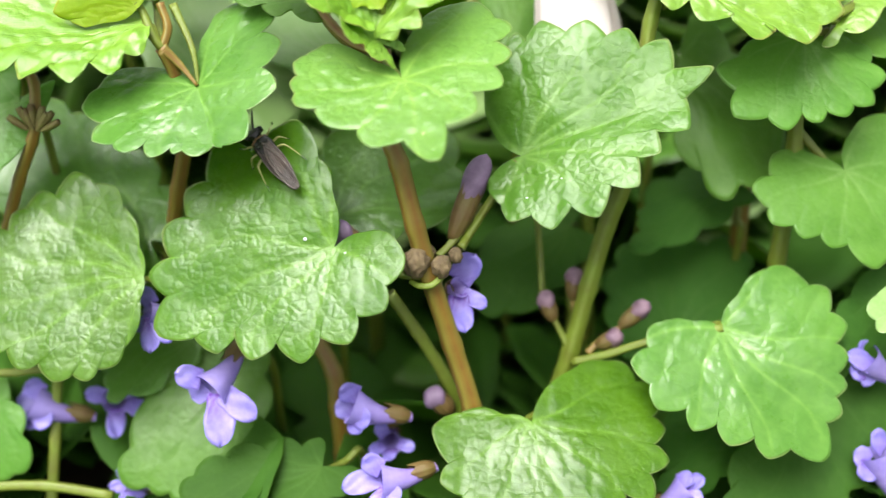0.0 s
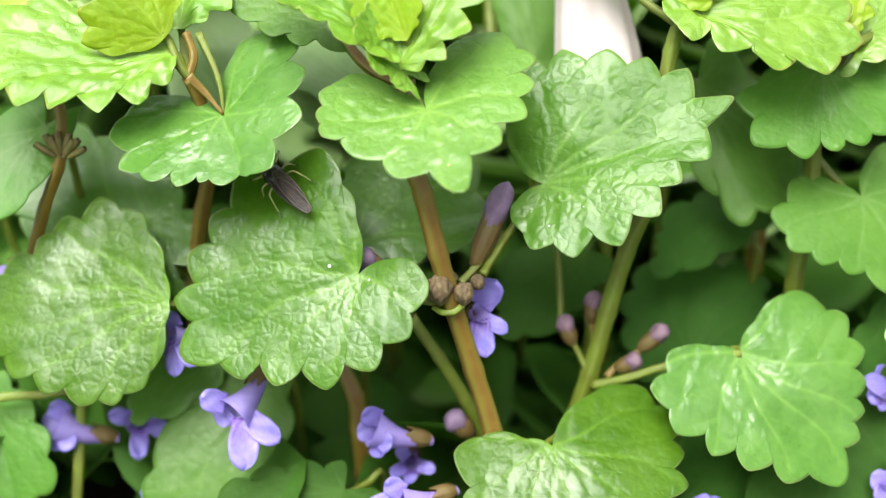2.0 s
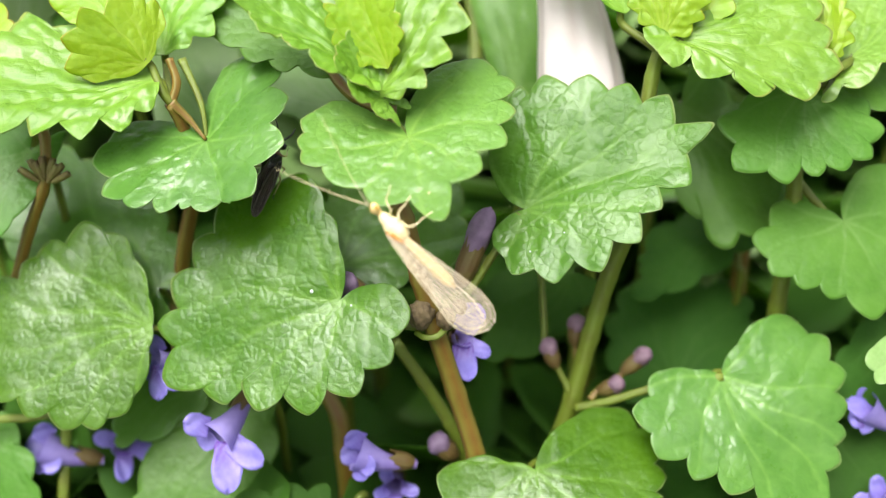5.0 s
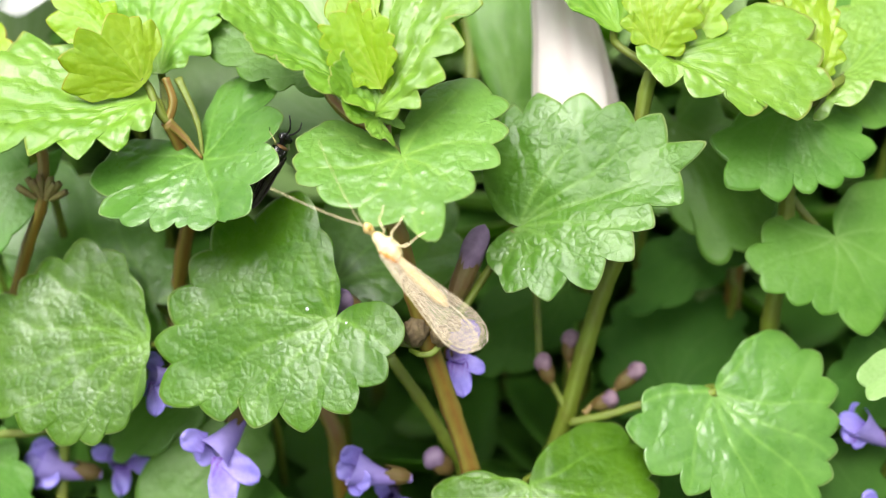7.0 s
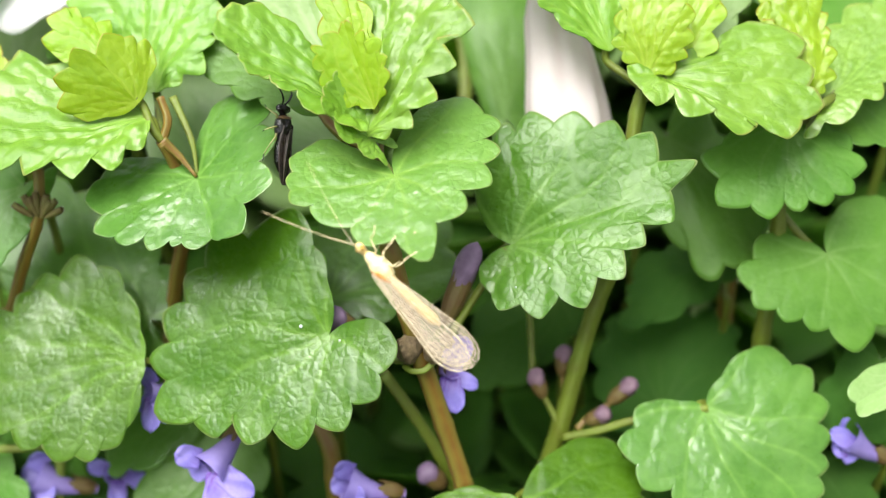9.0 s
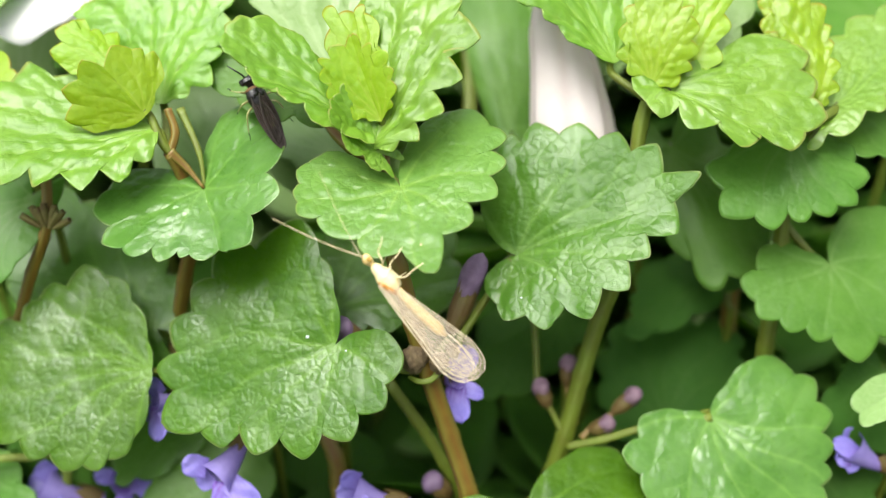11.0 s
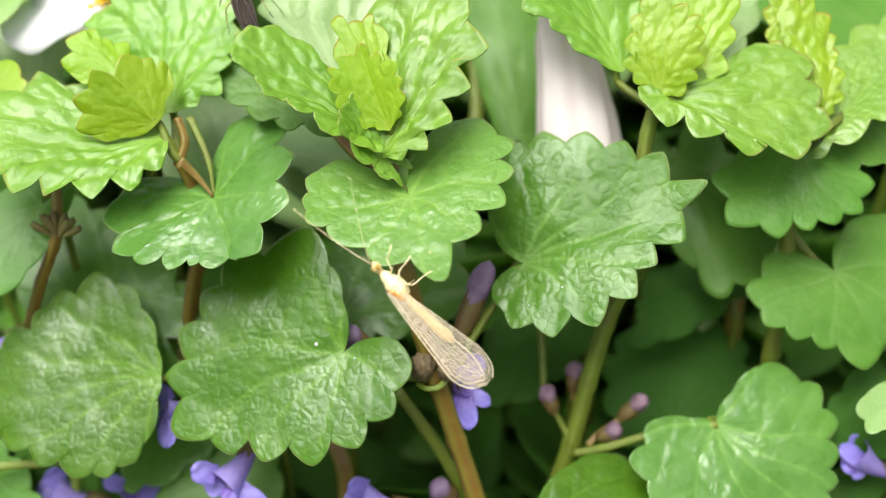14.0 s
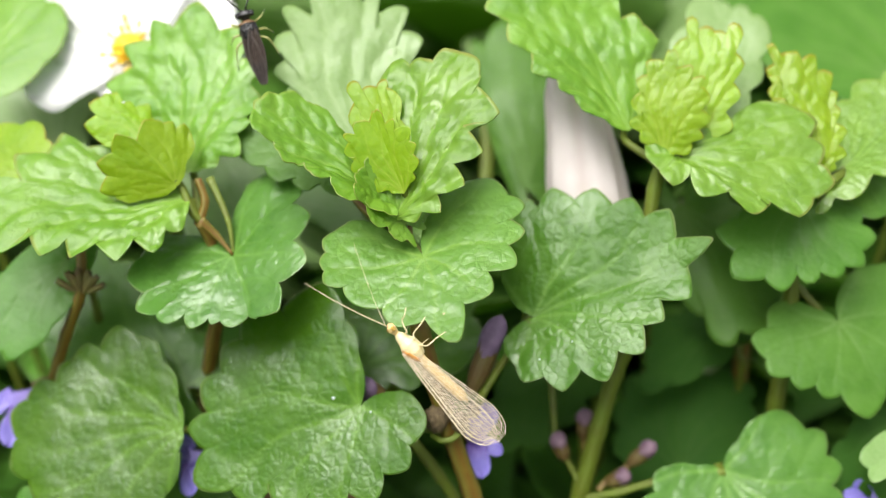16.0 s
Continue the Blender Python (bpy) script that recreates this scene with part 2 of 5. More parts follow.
def leaf_form(tip, left, right, teeth=13, sinus=35, back=0.75, mid=1.0, ring=None, point=0.08, tooth=0.16, sharp=0.47, rug=1.0, cell=0.19, seed=0, na=256, nr=34, thick=0.0001, cup=0.035, notches=None, arch=0.5):
    """A scalloped kidney-shaped leaf from its stalk's end: the ways to its tip and to both broadest places span it.
    notches: the angle and reach of the cuts between its scallops, from the left lobe over the tip to the right lobe; arch: a scallop's height over its width."""
    rng = np.random.default_rng(seed + 11)
    tip, left, right = (np.array(v, float) for v in (tip, left, right))
    two = lambda v: v if isinstance(v, tuple) else (v, v)
    (sl, sr), (bl, br), (ml, mr) = two(sinus), two(back), two(mid)
    lo, hi = -(180 - sl), 180 - sr
    # angles run from the left lobe over the tip to the right lobe
    fine = np.linspace(lo, hi, 901)
    xs = [lo, -135, -90, -45, 0, 45, 90, 135, hi]
    ys = [bl * 0.8, bl, 1, ml, 1, mr, 1, br, br * 0.8]
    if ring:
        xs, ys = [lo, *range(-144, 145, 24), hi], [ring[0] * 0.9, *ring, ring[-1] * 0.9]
    order = np.argsort(xs)
    reach = np.interp(fine, np.array(xs)[order], np.array(ys)[order])
    kernel = np.hanning(67)
    kernel /= kernel.sum()
    reach = np.convolve(np.pad(reach, 33, mode="edge"), kernel, "valid")
    reach *= (np.clip((fine - lo) / 8, 0.03, 1) * np.clip((hi - fine) / 8, 0.03, 1)) ** 0.4
    ang = np.radians(fine)
    rim3 = reach[:, None] * (np.cos(ang)[:, None] * tip + np.clip(-np.sin(ang), 0, None)[:, None] * left + np.clip(np.sin(ang), 0, None)[:, None] * right)
    size = (np.linalg.norm(tip) + np.linalg.norm(left) + np.linalg.norm(right)) / 3
    e1 = tip / np.linalg.norm(tip)
    e2 = right - left
    e2 = e2 - e1 * (e2 @ e1)
    e2 /= np.linalg.norm(e2)
    flat2 = np.stack([rim3 @ e1, rim3 @ e2], 1)
    along = np.r_[0, np.cumsum(np.linalg.norm(np.diff(flat2, axis=0), axis=1))]
    run = np.linspace(0, along[-1], na + 1)
    phi, base = np.interp(run, along, fine), np.interp(run, along, reach)
    outline = np.stack([np.interp(run, along, rim3[:, q]) for q in range(3)], 1)
    slope = np.stack([np.gradient(np.convolve(np.pad(np.interp(run, along, flat2[:, q]), 6, mode="edge"), np.ones(13) / 13, "valid")) for q in (0, 1)], 1)
    slope /= np.linalg.norm(slope, axis=1)[:, None] + 1e-12
    outward = slope[:, 1:2] * -e1 + slope[:, 0:1] * e2
    outward *= np.sign((outward * outline).sum(1).mean())
    # scallops, one of them at the tip
    top_at = np.interp(0, fine, along)
    pitch = along[-1] / teeth
    cuts = np.r_[np.arange(top_at - pitch / 2, 0, -pitch)[::-1], np.arange(top_at + pitch / 2, along[-1], pitch)]
    cuts = cuts + rng.uniform(-0.2, 0.2, len(cuts)) * pitch
    cuts = np.r_[min(-0.1 * pitch, cuts[0] - pitch), cuts, max(along[-1] + 0.1 * pitch, cuts[-1] + pitch)]
    which = np.clip(np.searchsorted(cuts, run, "right") - 1, 0, len(cuts) - 2)
    frac = (run - cuts[which]) / (cuts[which + 1] - cuts[which])
    depth = tooth * rng.uniform(0.65, 1.35, len(cuts))[which]
    lean = np.where(phi < 0, frac**0.72, 1 - (1 - frac) ** 0.72)
    scallop = depth * (np.clip(np.sin(math.pi * lean), 0, 1) ** sharp - 0.7)
    scallop *= smooth(run, 0, 0.6 * pitch) * smooth(along[-1] - run, 0, 0.6 * pitch)
    scallop = np.convolve(np.pad(scallop, 2, mode="edge"), np.array((0, 1, 2, 1, 0)) / 4, "valid")
    poke = point * np.exp(-(((run - top_at) / (0.45 * pitch)) ** 2))
    if notches:
        # each scallop is an arch over the line between two cuts, leaning towards the tip
        turn, far = np.array(notches, float).T
        far = far * 1.005
        a = np.radians(turn)
        cut3 = far[:, None] * (np.cos(a)[:, None] * tip + np.clip(-np.sin(a), 0, None)[:, None] * left + np.clip(np.sin(a), 0, None)[:, None] * right)
        each = max(8, na // (len(far) - 1))
        na = each * (len(far) - 1)
        place = np.arange(na + 1) / each
        # closer together at the cuts, where the rim turns
        part_of = place - np.minimum(np.floor(place), len(far) - 2)
        place = np.minimum(np.floor(place), len(far) - 2) + 0.5 - 0.5 * np.cos(math.pi * part_of)
        which = np.clip(np.floor(place + 1e-9).astype(int), 0, len(far) - 2)
        frac = np.clip(place - which, 0, 1)
        phi, base = (np.interp(place, np.arange(len(far)), v) for v in (turn, far))
        outline = np.stack([np.interp(place, np.arange(len(far)), cut3[:, q]) for q in range(3)], 1)
        chord = np.diff(cut3, axis=0)
        wide = np.linalg.norm(chord, axis=1)
        flat_chord = np.stack([chord @ e1, chord @ e2], 1)
        outward = (flat_chord[:, 0:1] * e2 - flat_chord[:, 1:2] * e1) / (np.linalg.norm(flat_chord, axis=1)[:, None] + 1e-12)
        middle = (cut3[1:] + cut3[:-1]) / 2
        outward *= np.sign((outward * middle).sum())
        high = np.where((turn[1:] + turn[:-1]) < 0, two(arch)[0], two(arch)[1]) * wide * rng.uniform(0.75, 1.2, len(wide)) * np.where((turn[:-1] < -125) | (turn[1:] > 125), 0.6, 1.0)
        high[0], high[-1] = high[0] * 0.5, high[-1] * 0.5
        lean = np.where(phi < 0, frac**0.85, 1 - (1 - frac) ** 0.85)
        pointed = 0.6 if sharp > 0.65 else 0.38
        swell = (1 - pointed) * np.clip(np.sin(math.pi * lean), 0, 1) ** (min(sharp, 0.6) + 0.15) + pointed * (1 - np.abs(2 * lean - 1) ** 1.15)
        edge3 = (high[which] * swell)[:, None] * outward[which]
        at_tip = (which == np.clip(np.searchsorted(turn, 0) - 1, 0, len(wide) - 1)) * np.sin(math.pi * frac) ** (1.7 if sharp > 0.5 else 0.9)
        edge3 = edge3 + size * (point * at_tip)[:, None] * e1
    else:
        edge3 = size * (scallop[:, None] * outward + poke[:, None] * e1)
    rho = np.linspace(0, 1, nr + 1) ** 0.85
    rr = rho[:, None] * base
    flat = rho[:, None, None] * outline + smooth(rho, 0.7, 1.0)[:, None, None] * edge3
    if notches:
        # the lobes swell a little into the gap at the stalk
        for end, inner in ((0, each), (na, na - each)):
            out = outline[end] - outline[inner]
            rim_way = outline[end] / (np.linalg.norm(outline[end]) + 1e-12)
            out = out - rim_way * (out @ rim_way)
            out *= 0.13 * np.linalg.norm(outline[end]) / (np.linalg.norm(out) + 1e-12)
            close = np.clip(1 - np.abs(np.arange(na + 1) - end) / each, 0, 1) ** 1.5
            flat = flat + (np.sin(math.pi * rho**0.9)[:, None] * close)[..., None] * out
    ang = np.radians(phi)
    a, b = rr * np.cos(ang), rr * np.sin(ang)
    nl, nrm = np.cross(tip, left), np.cross(right, tip)
    nl, nrm = nl / np.linalg.norm(nl), nrm / np.linalg.norm(nrm)
    wgt = smooth(b, -0.35, 0.35)[..., None]
    up = nl * (1 - wgt) + nrm * wgt
    up /= np.linalg.norm(up, axis=-1, keepdims=True)
    # veins: a fan of main ones with side veins off them, the blade bulging between
    mains = np.array([v for v in (-125, -84, -42, 0, 42, 84, 125) if lo + 8 < v < hi - 8], float)
    mains += rng.uniform(-4, 4, len(mains))
    stray = np.interp(mains, phi, np.arange(na + 1)).astype(int)
    fan = np.stack([outline[stray] @ e1, outline[stray] @ e2], 1)
    fan /= np.linalg.norm(fan, axis=1)[:, None]
    fx, fy = flat @ e1 / size, flat @ e2 / size
    swing = 0.1 * np.sin(5 * np.hypot(fx, fy) + seed)
    fx, fy = fx * np.cos(swing) - fy * np.sin(swing), fx * np.sin(swing) + fy * np.cos(swing)
    every_s, every_d = fx[..., None] * fan[:, 0] + fy[..., None] * fan[:, 1], fx[..., None] * fan[:, 1] - fy[..., None] * fan[:, 0]
    near = np.argmin(np.arctan2(np.abs(every_d), every_s), -1)
    s = np.take_along_axis(every_s, near[..., None], -1)[..., 0]
    d = np.take_along_axis(every_d, near[..., None], -1)[..., 0]
    chev = (s - 0.7 * np.abs(d)) / 0.24 + 0.35 * near + 0.5 * (d > 0)
    d = np.abs(d)
    away = np.abs(chev - np.round(chev)) * 0.24 * 0.8
    main = np.exp(-((d / (0.008 + 0.011 * np.clip(1 - rr, 0, 1))) ** 2))
    sidev = np.exp(-((away / 0.011) ** 2)) * smooth(d, 0.0, 0.03) * smooth(rr, 0.1, 0.3)
    vein = np.clip(0.6 * main * (1.1 - 0.7 * rr) + 0.15 * sidev, 0, 1)
    pad = smooth(d, 0, 0.07) * 0.55 + 0.5 * smooth(away, 0, 0.055)
    lump, web = np.zeros_like(rr), np.zeros_like(rr)
    for i in range(nr + 1):
        for j in range(na + 1):
            p = Vector(flat[i, j] / (cell * size)) + Vector((0, seed * 3.1, 0))
            c = noise.voronoi(p)[0]
            web[i, j] = c[1] - c[0]
            lump[i, j] = 0.5 * swell_of(c[1] - c[0]) * 0.5 * max(1.0, rug) ** 1.55 + 0.8 * noise.noise(p * 0.55) + 3.6 * noise.noise(p * 0.2) + 0.1 * fine_cell(p * 2.0) + 0.04 * noise.noise(p * 3.7)
    vein = np.clip(vein + 0.12 * (1 - smooth(web, 0.02, 0.14)), 0, 1)
    h = size * rug * ((0.0055 if rug < 1.5 else 0.0105) * pad * smooth(rr, 0, 0.25) + 0.011 * lump * smooth(rr, 0.02, 0.3))
    h -= size * cup * rr**2 * 1.2
    wave = np.array([noise.noise(Vector((p * 0.011, seed * 1.7, 0))) for p in phi])
    h += size * (0.04 if notches else 0.07) * wave * rho[:, None] ** 2
    h -= size * 0.003 * smooth(rho, 0.92, 1.0)[:, None]
    top = flat + up * h[..., None]
    rim = 1 - 0.6 * (rho[:, None] > 0.999)
    low = top - up * thick * rim[..., None]
    n = na + 1
    verts = np.concatenate([top.reshape(-1, 3), low.reshape(-1, 3)])
    count = n * (nr + 1)
    faces = []
    for i in range(nr):
        for j in range(na):
            q = (i * n + j, (i + 1) * n + j, (i + 1) * n + j + 1, i * n + j + 1)
            faces.append(q[::-1])
            faces.append(tuple(v + count for v in q))
    for j in range(na):
        q = nr * n + j
        faces.append((q, q + 1, q + count + 1, q + count))
    for i in range(nr):
        for j, flip in ((0, False), (na, True)):
            q = (i * n + j, i * n + j + count, (i + 1) * n + j + count, (i + 1) * n + j)
            faces.append(q if flip else q[::-1])
    edge = np.tile(rho[:, None], (1, n)).ravel()
    return verts, faces, np.tile(vein.ravel(), 2), np.tile(edge, 2)


LEAF_LABELS = {"young_leaf": "crinkled light green young leaf", "tender_leaf": "tiny yellow-green leaf with reddish margin", "dull_leaf": "pale grey-green leaf", "fresh_leaf": "fresh light green scalloped leaf", "deep_leaf": "deep green glossy scalloped leaf"}


# plants whose leaf stalks rise singly from the soil
LOW = []


def leaf(owner, mat, at, tip, left, right, node=None, label="", **shape):
    if mat in (SHADED, DULL, MID):
        shape = dict(na=150, nr=20) | shape
    verts, faces, vein, edge = leaf_form(tip, left, right, **shape)
    label = label or LEAF_LABELS.get(mat.name, "")
    ob = part("leaf", mesh_from("leaf", verts, faces, mat, vein=vein, edge=edge), owner, label, at)
    if node:
        a, b = np.array(at), np.array(node)
        start = -np.array(tip) / np.linalg.norm(tip)
        gap = np.linalg.norm(b - a)
        down = np.cross(tip, left)
        down = -down / np.linalg.norm(down)
        m1 = a + start * gap * 0.1 + down * gap * 0.22
        m2 = a * 0.4 + b * 0.6 + np.array((0, 0, -0.08)) * gap
        knots = [a + down * 0.0003 - start * 0.0006, m1, m2, b]
        if owner in LOW:
            knots += [b * 0.55 + np.array((b[0] * 0.98, b[1] + 0.005, 0)) * 0.45, np.array((b[0] * 0.96, b[1] + 0.007, -0.002))]
        line = spline(knots, 8)
        verts, faces = tube(line - line[0], np.linspace(0.00036, 0.00045, len(line)), 8)
        part("petiole", mesh_from("petiole", verts, faces, STEM_GREEN), owner, at=line[0])
    return ob


def lobe_form(base, way, across, up, length, width, notch=0.0, curl=0.3, n=14, m=9, neck=0.72):
    """A petal lobe: rounded, widening from its base, curling along its length, with a little thickness."""
    verts, streak = [], []
    for side in (0, 1):
        for i in range(n + 1):
            t = i / n
            half = width * (neck + (1 - neck) * math.sin(math.pi * min(t, 1) * 0.75) + 0.03 * math.sin(17 * t)) * math.sqrt(max(1 - max(t - 0.55, 0) ** 2 / 0.2026, 0.0))
            for j in range(m + 1):
                s = 2 * j / m - 1
                reach = t * (1 - notch * math.exp(-((s / 0.35) ** 2)) * t)
                p = base + way * (length * reach) + across * (half * s)
                p = p + up * (length * (-curl * t * t + 0.07 * s * s - 0.04 * abs(s) + 0.05 * math.sin(7 * t + 4 * s) * t))
                verts.append(p - up * 0.00009 * side)
                streak.append(min(1, max(0, 1.5 - 2.6 * t) * (0.55 + 0.45 * math.cos(16 * s) * math.cos(19 * t))))
    row, count, faces = m + 1, (m + 1) * (n + 1), []
    for i in range(n):
        for j in range(m):
            q = (i * row + j, i * row + j + 1, (i + 1) * row + j + 1, (i + 1) * row + j)
            faces += [q, tuple(v + count for v in q[::-1])]
    ring = [*range(0, row), *[i * row + m for i in range(1, n + 1)], *[n * row + j for j in range(m - 1, -1, -1)], *[i * row for i in range(n - 1, 0, -1)]]
    for a, b in zip(ring, ring[1:] + ring[:1]):
        faces.append((b, a, a + count, b + count))
    return verts, faces, streak


def frame_of(way, hint):
    way = np.array(way, float)
    way /= np.linalg.norm(way)
    up = np.array(hint, float)
    up -= way * (up @ way)
    up /= np.linalg.norm(up)
    return way, np.cross(way, up), up


def flower(owner, base, mouth, lip, side, other=None, upper=None):
    """A two-lipped lilac flower: calyx, widening tube, upper lip and three-lobed lower lip, each lobe reaching to its place."""
    base, mouth, lip, side = (np.array(v, float) for v in (base, mouth, lip, side))
    way, across, down = frame_of(mouth - base, lip - mouth)
    forth = (lip - mouth) / np.linalg.norm(lip - mouth)
    spread = side - mouth
    spread = spread - forth * (spread @ forth)
    spread /= np.linalg.norm(spread)
    face = np.cross(spread, forth)
    face *= 1 if face @ (way + np.array((0, -0.5, 0.3))) > 0 else -1
    reach = max(np.linalg.norm(lip - mouth), 0.0028)
    if other is None:
        side = mouth + (forth * 0.45 + spread * 0.85) * reach * 0.72
        other, upper = mouth + (forth * 0.45 - spread * 0.85) * reach * 0.72, mouth + (way * 0.9 - forth * 0.4) * reach * 0.6
    other, upper = np.array(other, float), np.array(upper, float)
    long = np.linalg.norm(mouth - base)
    line = [base + way * long * t + down * long * 0.06 * math.sin(math.pi * t) for t in np.linspace(0, 1, 14)]
    wide = max(0.0011, min(0.0019, long * 0.3))
    radii = [0.0005 + (wide - 0.0005) * t**1.7 for t in np.linspace(0, 1, 14)]
    root = tagged(new("flower"), "lilac-blue two-lipped flower with darker spots in its throat")
    root.parent = owner
    root.location = Vector(base) - owner.location
    verts, faces = tube(np.array(line) - base, radii, 18, 0, False)
    part("tube", mesh_from("tube", verts, faces, LILAC_TUBE, streak=np.tile(np.linspace(0.5, 0.0, 14)[:, None], (1, 18)).ravel()), root, at=base)
    for name, tip, slim, notch, curl in (("lower_lip", lip, 0.3, 0.08, 0.16), ("side_lobe", side, 0.3, 0.03, 0.12), ("side_lobe", other, 0.3, 0.03, 0.12), ("upper_lip", upper, 0.42, 0.14, -0.12)):
        out = tip - mouth
        flat = out - way * (out @ way)
        start = mouth + flat / (np.linalg.norm(flat) + 1e-9) * wide * 0.62 - way * 0.0005
        length = max(np.linalg.norm(tip - start), 0.0016)
        go, flank, up = frame_of(tip - start, face)
        verts, faces, streak = lobe_form(start - base, go, flank, up, length, max(length * slim, wide * 0.6), notch, curl, neck=0.85)
        part(name, mesh_from(name, verts, faces, LILAC, streak=streak if name == "lower_lip" else [0.4 * v for v in streak]), root, at=base)
    _calyx(root, base, way, 0.0009, min(0.0045, long * 0.5))
    return root


def _calyx(root, base, way, wide, long):
    way, side, up = frame_of(way, (0.31, 0.2, 0.9))
    verts, faces = [], []
    n, rows = 30, 8
    for i in range(rows + 1):
        t = i / rows
        for k in range(n):
            a = 2 * math.pi * k / n
            spike = (0.5 + 0.5 * math.cos(5 * a)) * 0.25 * max(0, t - 0.5) * 2
            r = wide * (0.45 + 0.55 * math.sin(math.pi * 0.5 * min(1, t * 1.6))) * (1 + 0.06 * math.cos(10 * a))
            verts.append(way * long * (t * 0.75 + spike) + r * (math.cos(a) * side + math.sin(a) * up))
    for i in range(rows):
        for k in range(n):
            a, b = i * n + k, i * n + (k + 1) % n
            faces.append((a, b, b + n, a + n))
    faces.append(tuple(range(n))[::-1])
    return part("calyx", mesh_from("calyx", verts, faces, CALYX), root, at=base)


def bud(owner, base, tip, small=False):
    """A closed bud: a ribbed brownish calyx with the furled lilac tip."""
    base, tip = np.array(base, float), np.array(tip, float)
    way, side, up = frame_of(tip - base, (0.2, -0.5, 0.8))
    long = np.linalg.norm(tip - base)
    root = tagged(new("flower_bud"), "closed dusky pink bud in a brownish calyx" if small else "closed purple flower tube in a brown calyx")
    root.parent = owner
    root.location = Vector(base) - owner.location
    wide = 0.00085 if small else 0.0011
    verts, faces = [], []
    n, rows = 16, 12
    for i in range(rows + 1):
        t = i / rows
        r = wide * (0.5 + 0.6 * math.sin(math.pi * min(1, 0.12 + t * 0.8))) * math.sqrt(max(1 - max(t - 0.75, 0) ** 2 / 0.0626, 0.0))
        for k in range(n):
            a = 2 * math.pi * k / n
            verts.append(way * long * (0.4 + 0.6 * t) + r * (1 + 0.1 * math.cos(3 * a + 5 * t)) * (math.cos(a) * side + math.sin(a) * up))
    for i in range(rows):
        for k in range(n):
            a, b = i * n + k, i * n + (k + 1) % n
            faces.append((a, b, b + n, a + n))
    part("petals", mesh_from("petals", verts, faces, BUD_TIP if small else BUD_TUBE), root, at=base)
    _calyx(root, base, way, wide * 0.95, long * 0.75)
    return root


def nutlet(owner, at, radius=0.0006):
    rng = random.Random(round(at[0] * 1e6))
    bm = bmesh.new()
    bmesh.ops.create_icosphere(bm, subdivisions=4, radius=radius * rng.uniform(0.9, 1.1))
    for v in bm.verts:
        v.co *= 1 + 0.2 * noise.noise(v.co * 1800) + 0.1 * noise.noise(v.co * 6000) + 0.06 * math.cos(9 * math.atan2(v.co.y, v.co.x))
        v.co.z *= 1.2
    data = bpy.data.meshes.new("seed_head")
    bm.to_mesh(data)
    bm.free()
    data.polygons.foreach_set("use_smooth", [True] * len(data.polygons))
    data.materials.append(NUT)
    return part("seed_head", data, owner, at=at)


def dry_calyx(owner, at, way):
    """A withered, ribbed brown flower cup."""
    at = np.array(at, float)
    way, side, up = frame_of(way, (0.3, -0.5, 0.8))
    verts, faces, n, rows = [], [], 20, 8
    for i in range(rows + 1):
        t = i / rows
        r = 0.0003 * (0.35 + 0.75 * math.sin(math.pi * (0.1 + 0.62 * t)))
        for k in range(n):
            a = 2 * math.pi * k / n
            verts.append(way * 0.0021 * (t + 0.12 * max(0, t - 0.6) * math.cos(5 * a)) + r * (1 + 0.12 * math.cos(10 * a)) * (math.cos(a) * side + math.sin(a) * up))
    for i in range(rows):
        for k in range(n):
            a, c = i * n + k, i * n + (k + 1) % n
            faces.append((a, c, c + n, a + n))
    return part("dry_calyx", mesh_from("dry_calyx", verts, faces, HUSK), owner, "withered brown flower cup", at)


# ---- the ground ----
def ground():
    """One sheet of dark crumbly soil, finer under the plants, out to the horizon."""
    steps = np.r_[-40, -10, -3, -1, np.linspace(-0.5, 0.7, 121), 1.2, 3, 10, 40]
    verts = []
    for y in steps:
        for x in steps:
            near = max(0, 1 - max(abs(x), abs(y - 0.1)) / 0.6)
            z = noise.fractal(Vector((x * 30, y * 30, 0)), 1.0, 2.0, 4) * 0.004 * near
            verts.append((x, y, z - 0.002))
    n = len(steps)
    faces = [(i * n + j, i * n + j + 1, (i + 1) * n + j + 1, (i + 1) * n + j) for i in range(n - 1) for j in range(n - 1)]
    return tagged(new("ground", mesh_from("ground", verts, faces, SOIL)), "dark damp soil under the leaves", "ground", kind="structure")


ground()


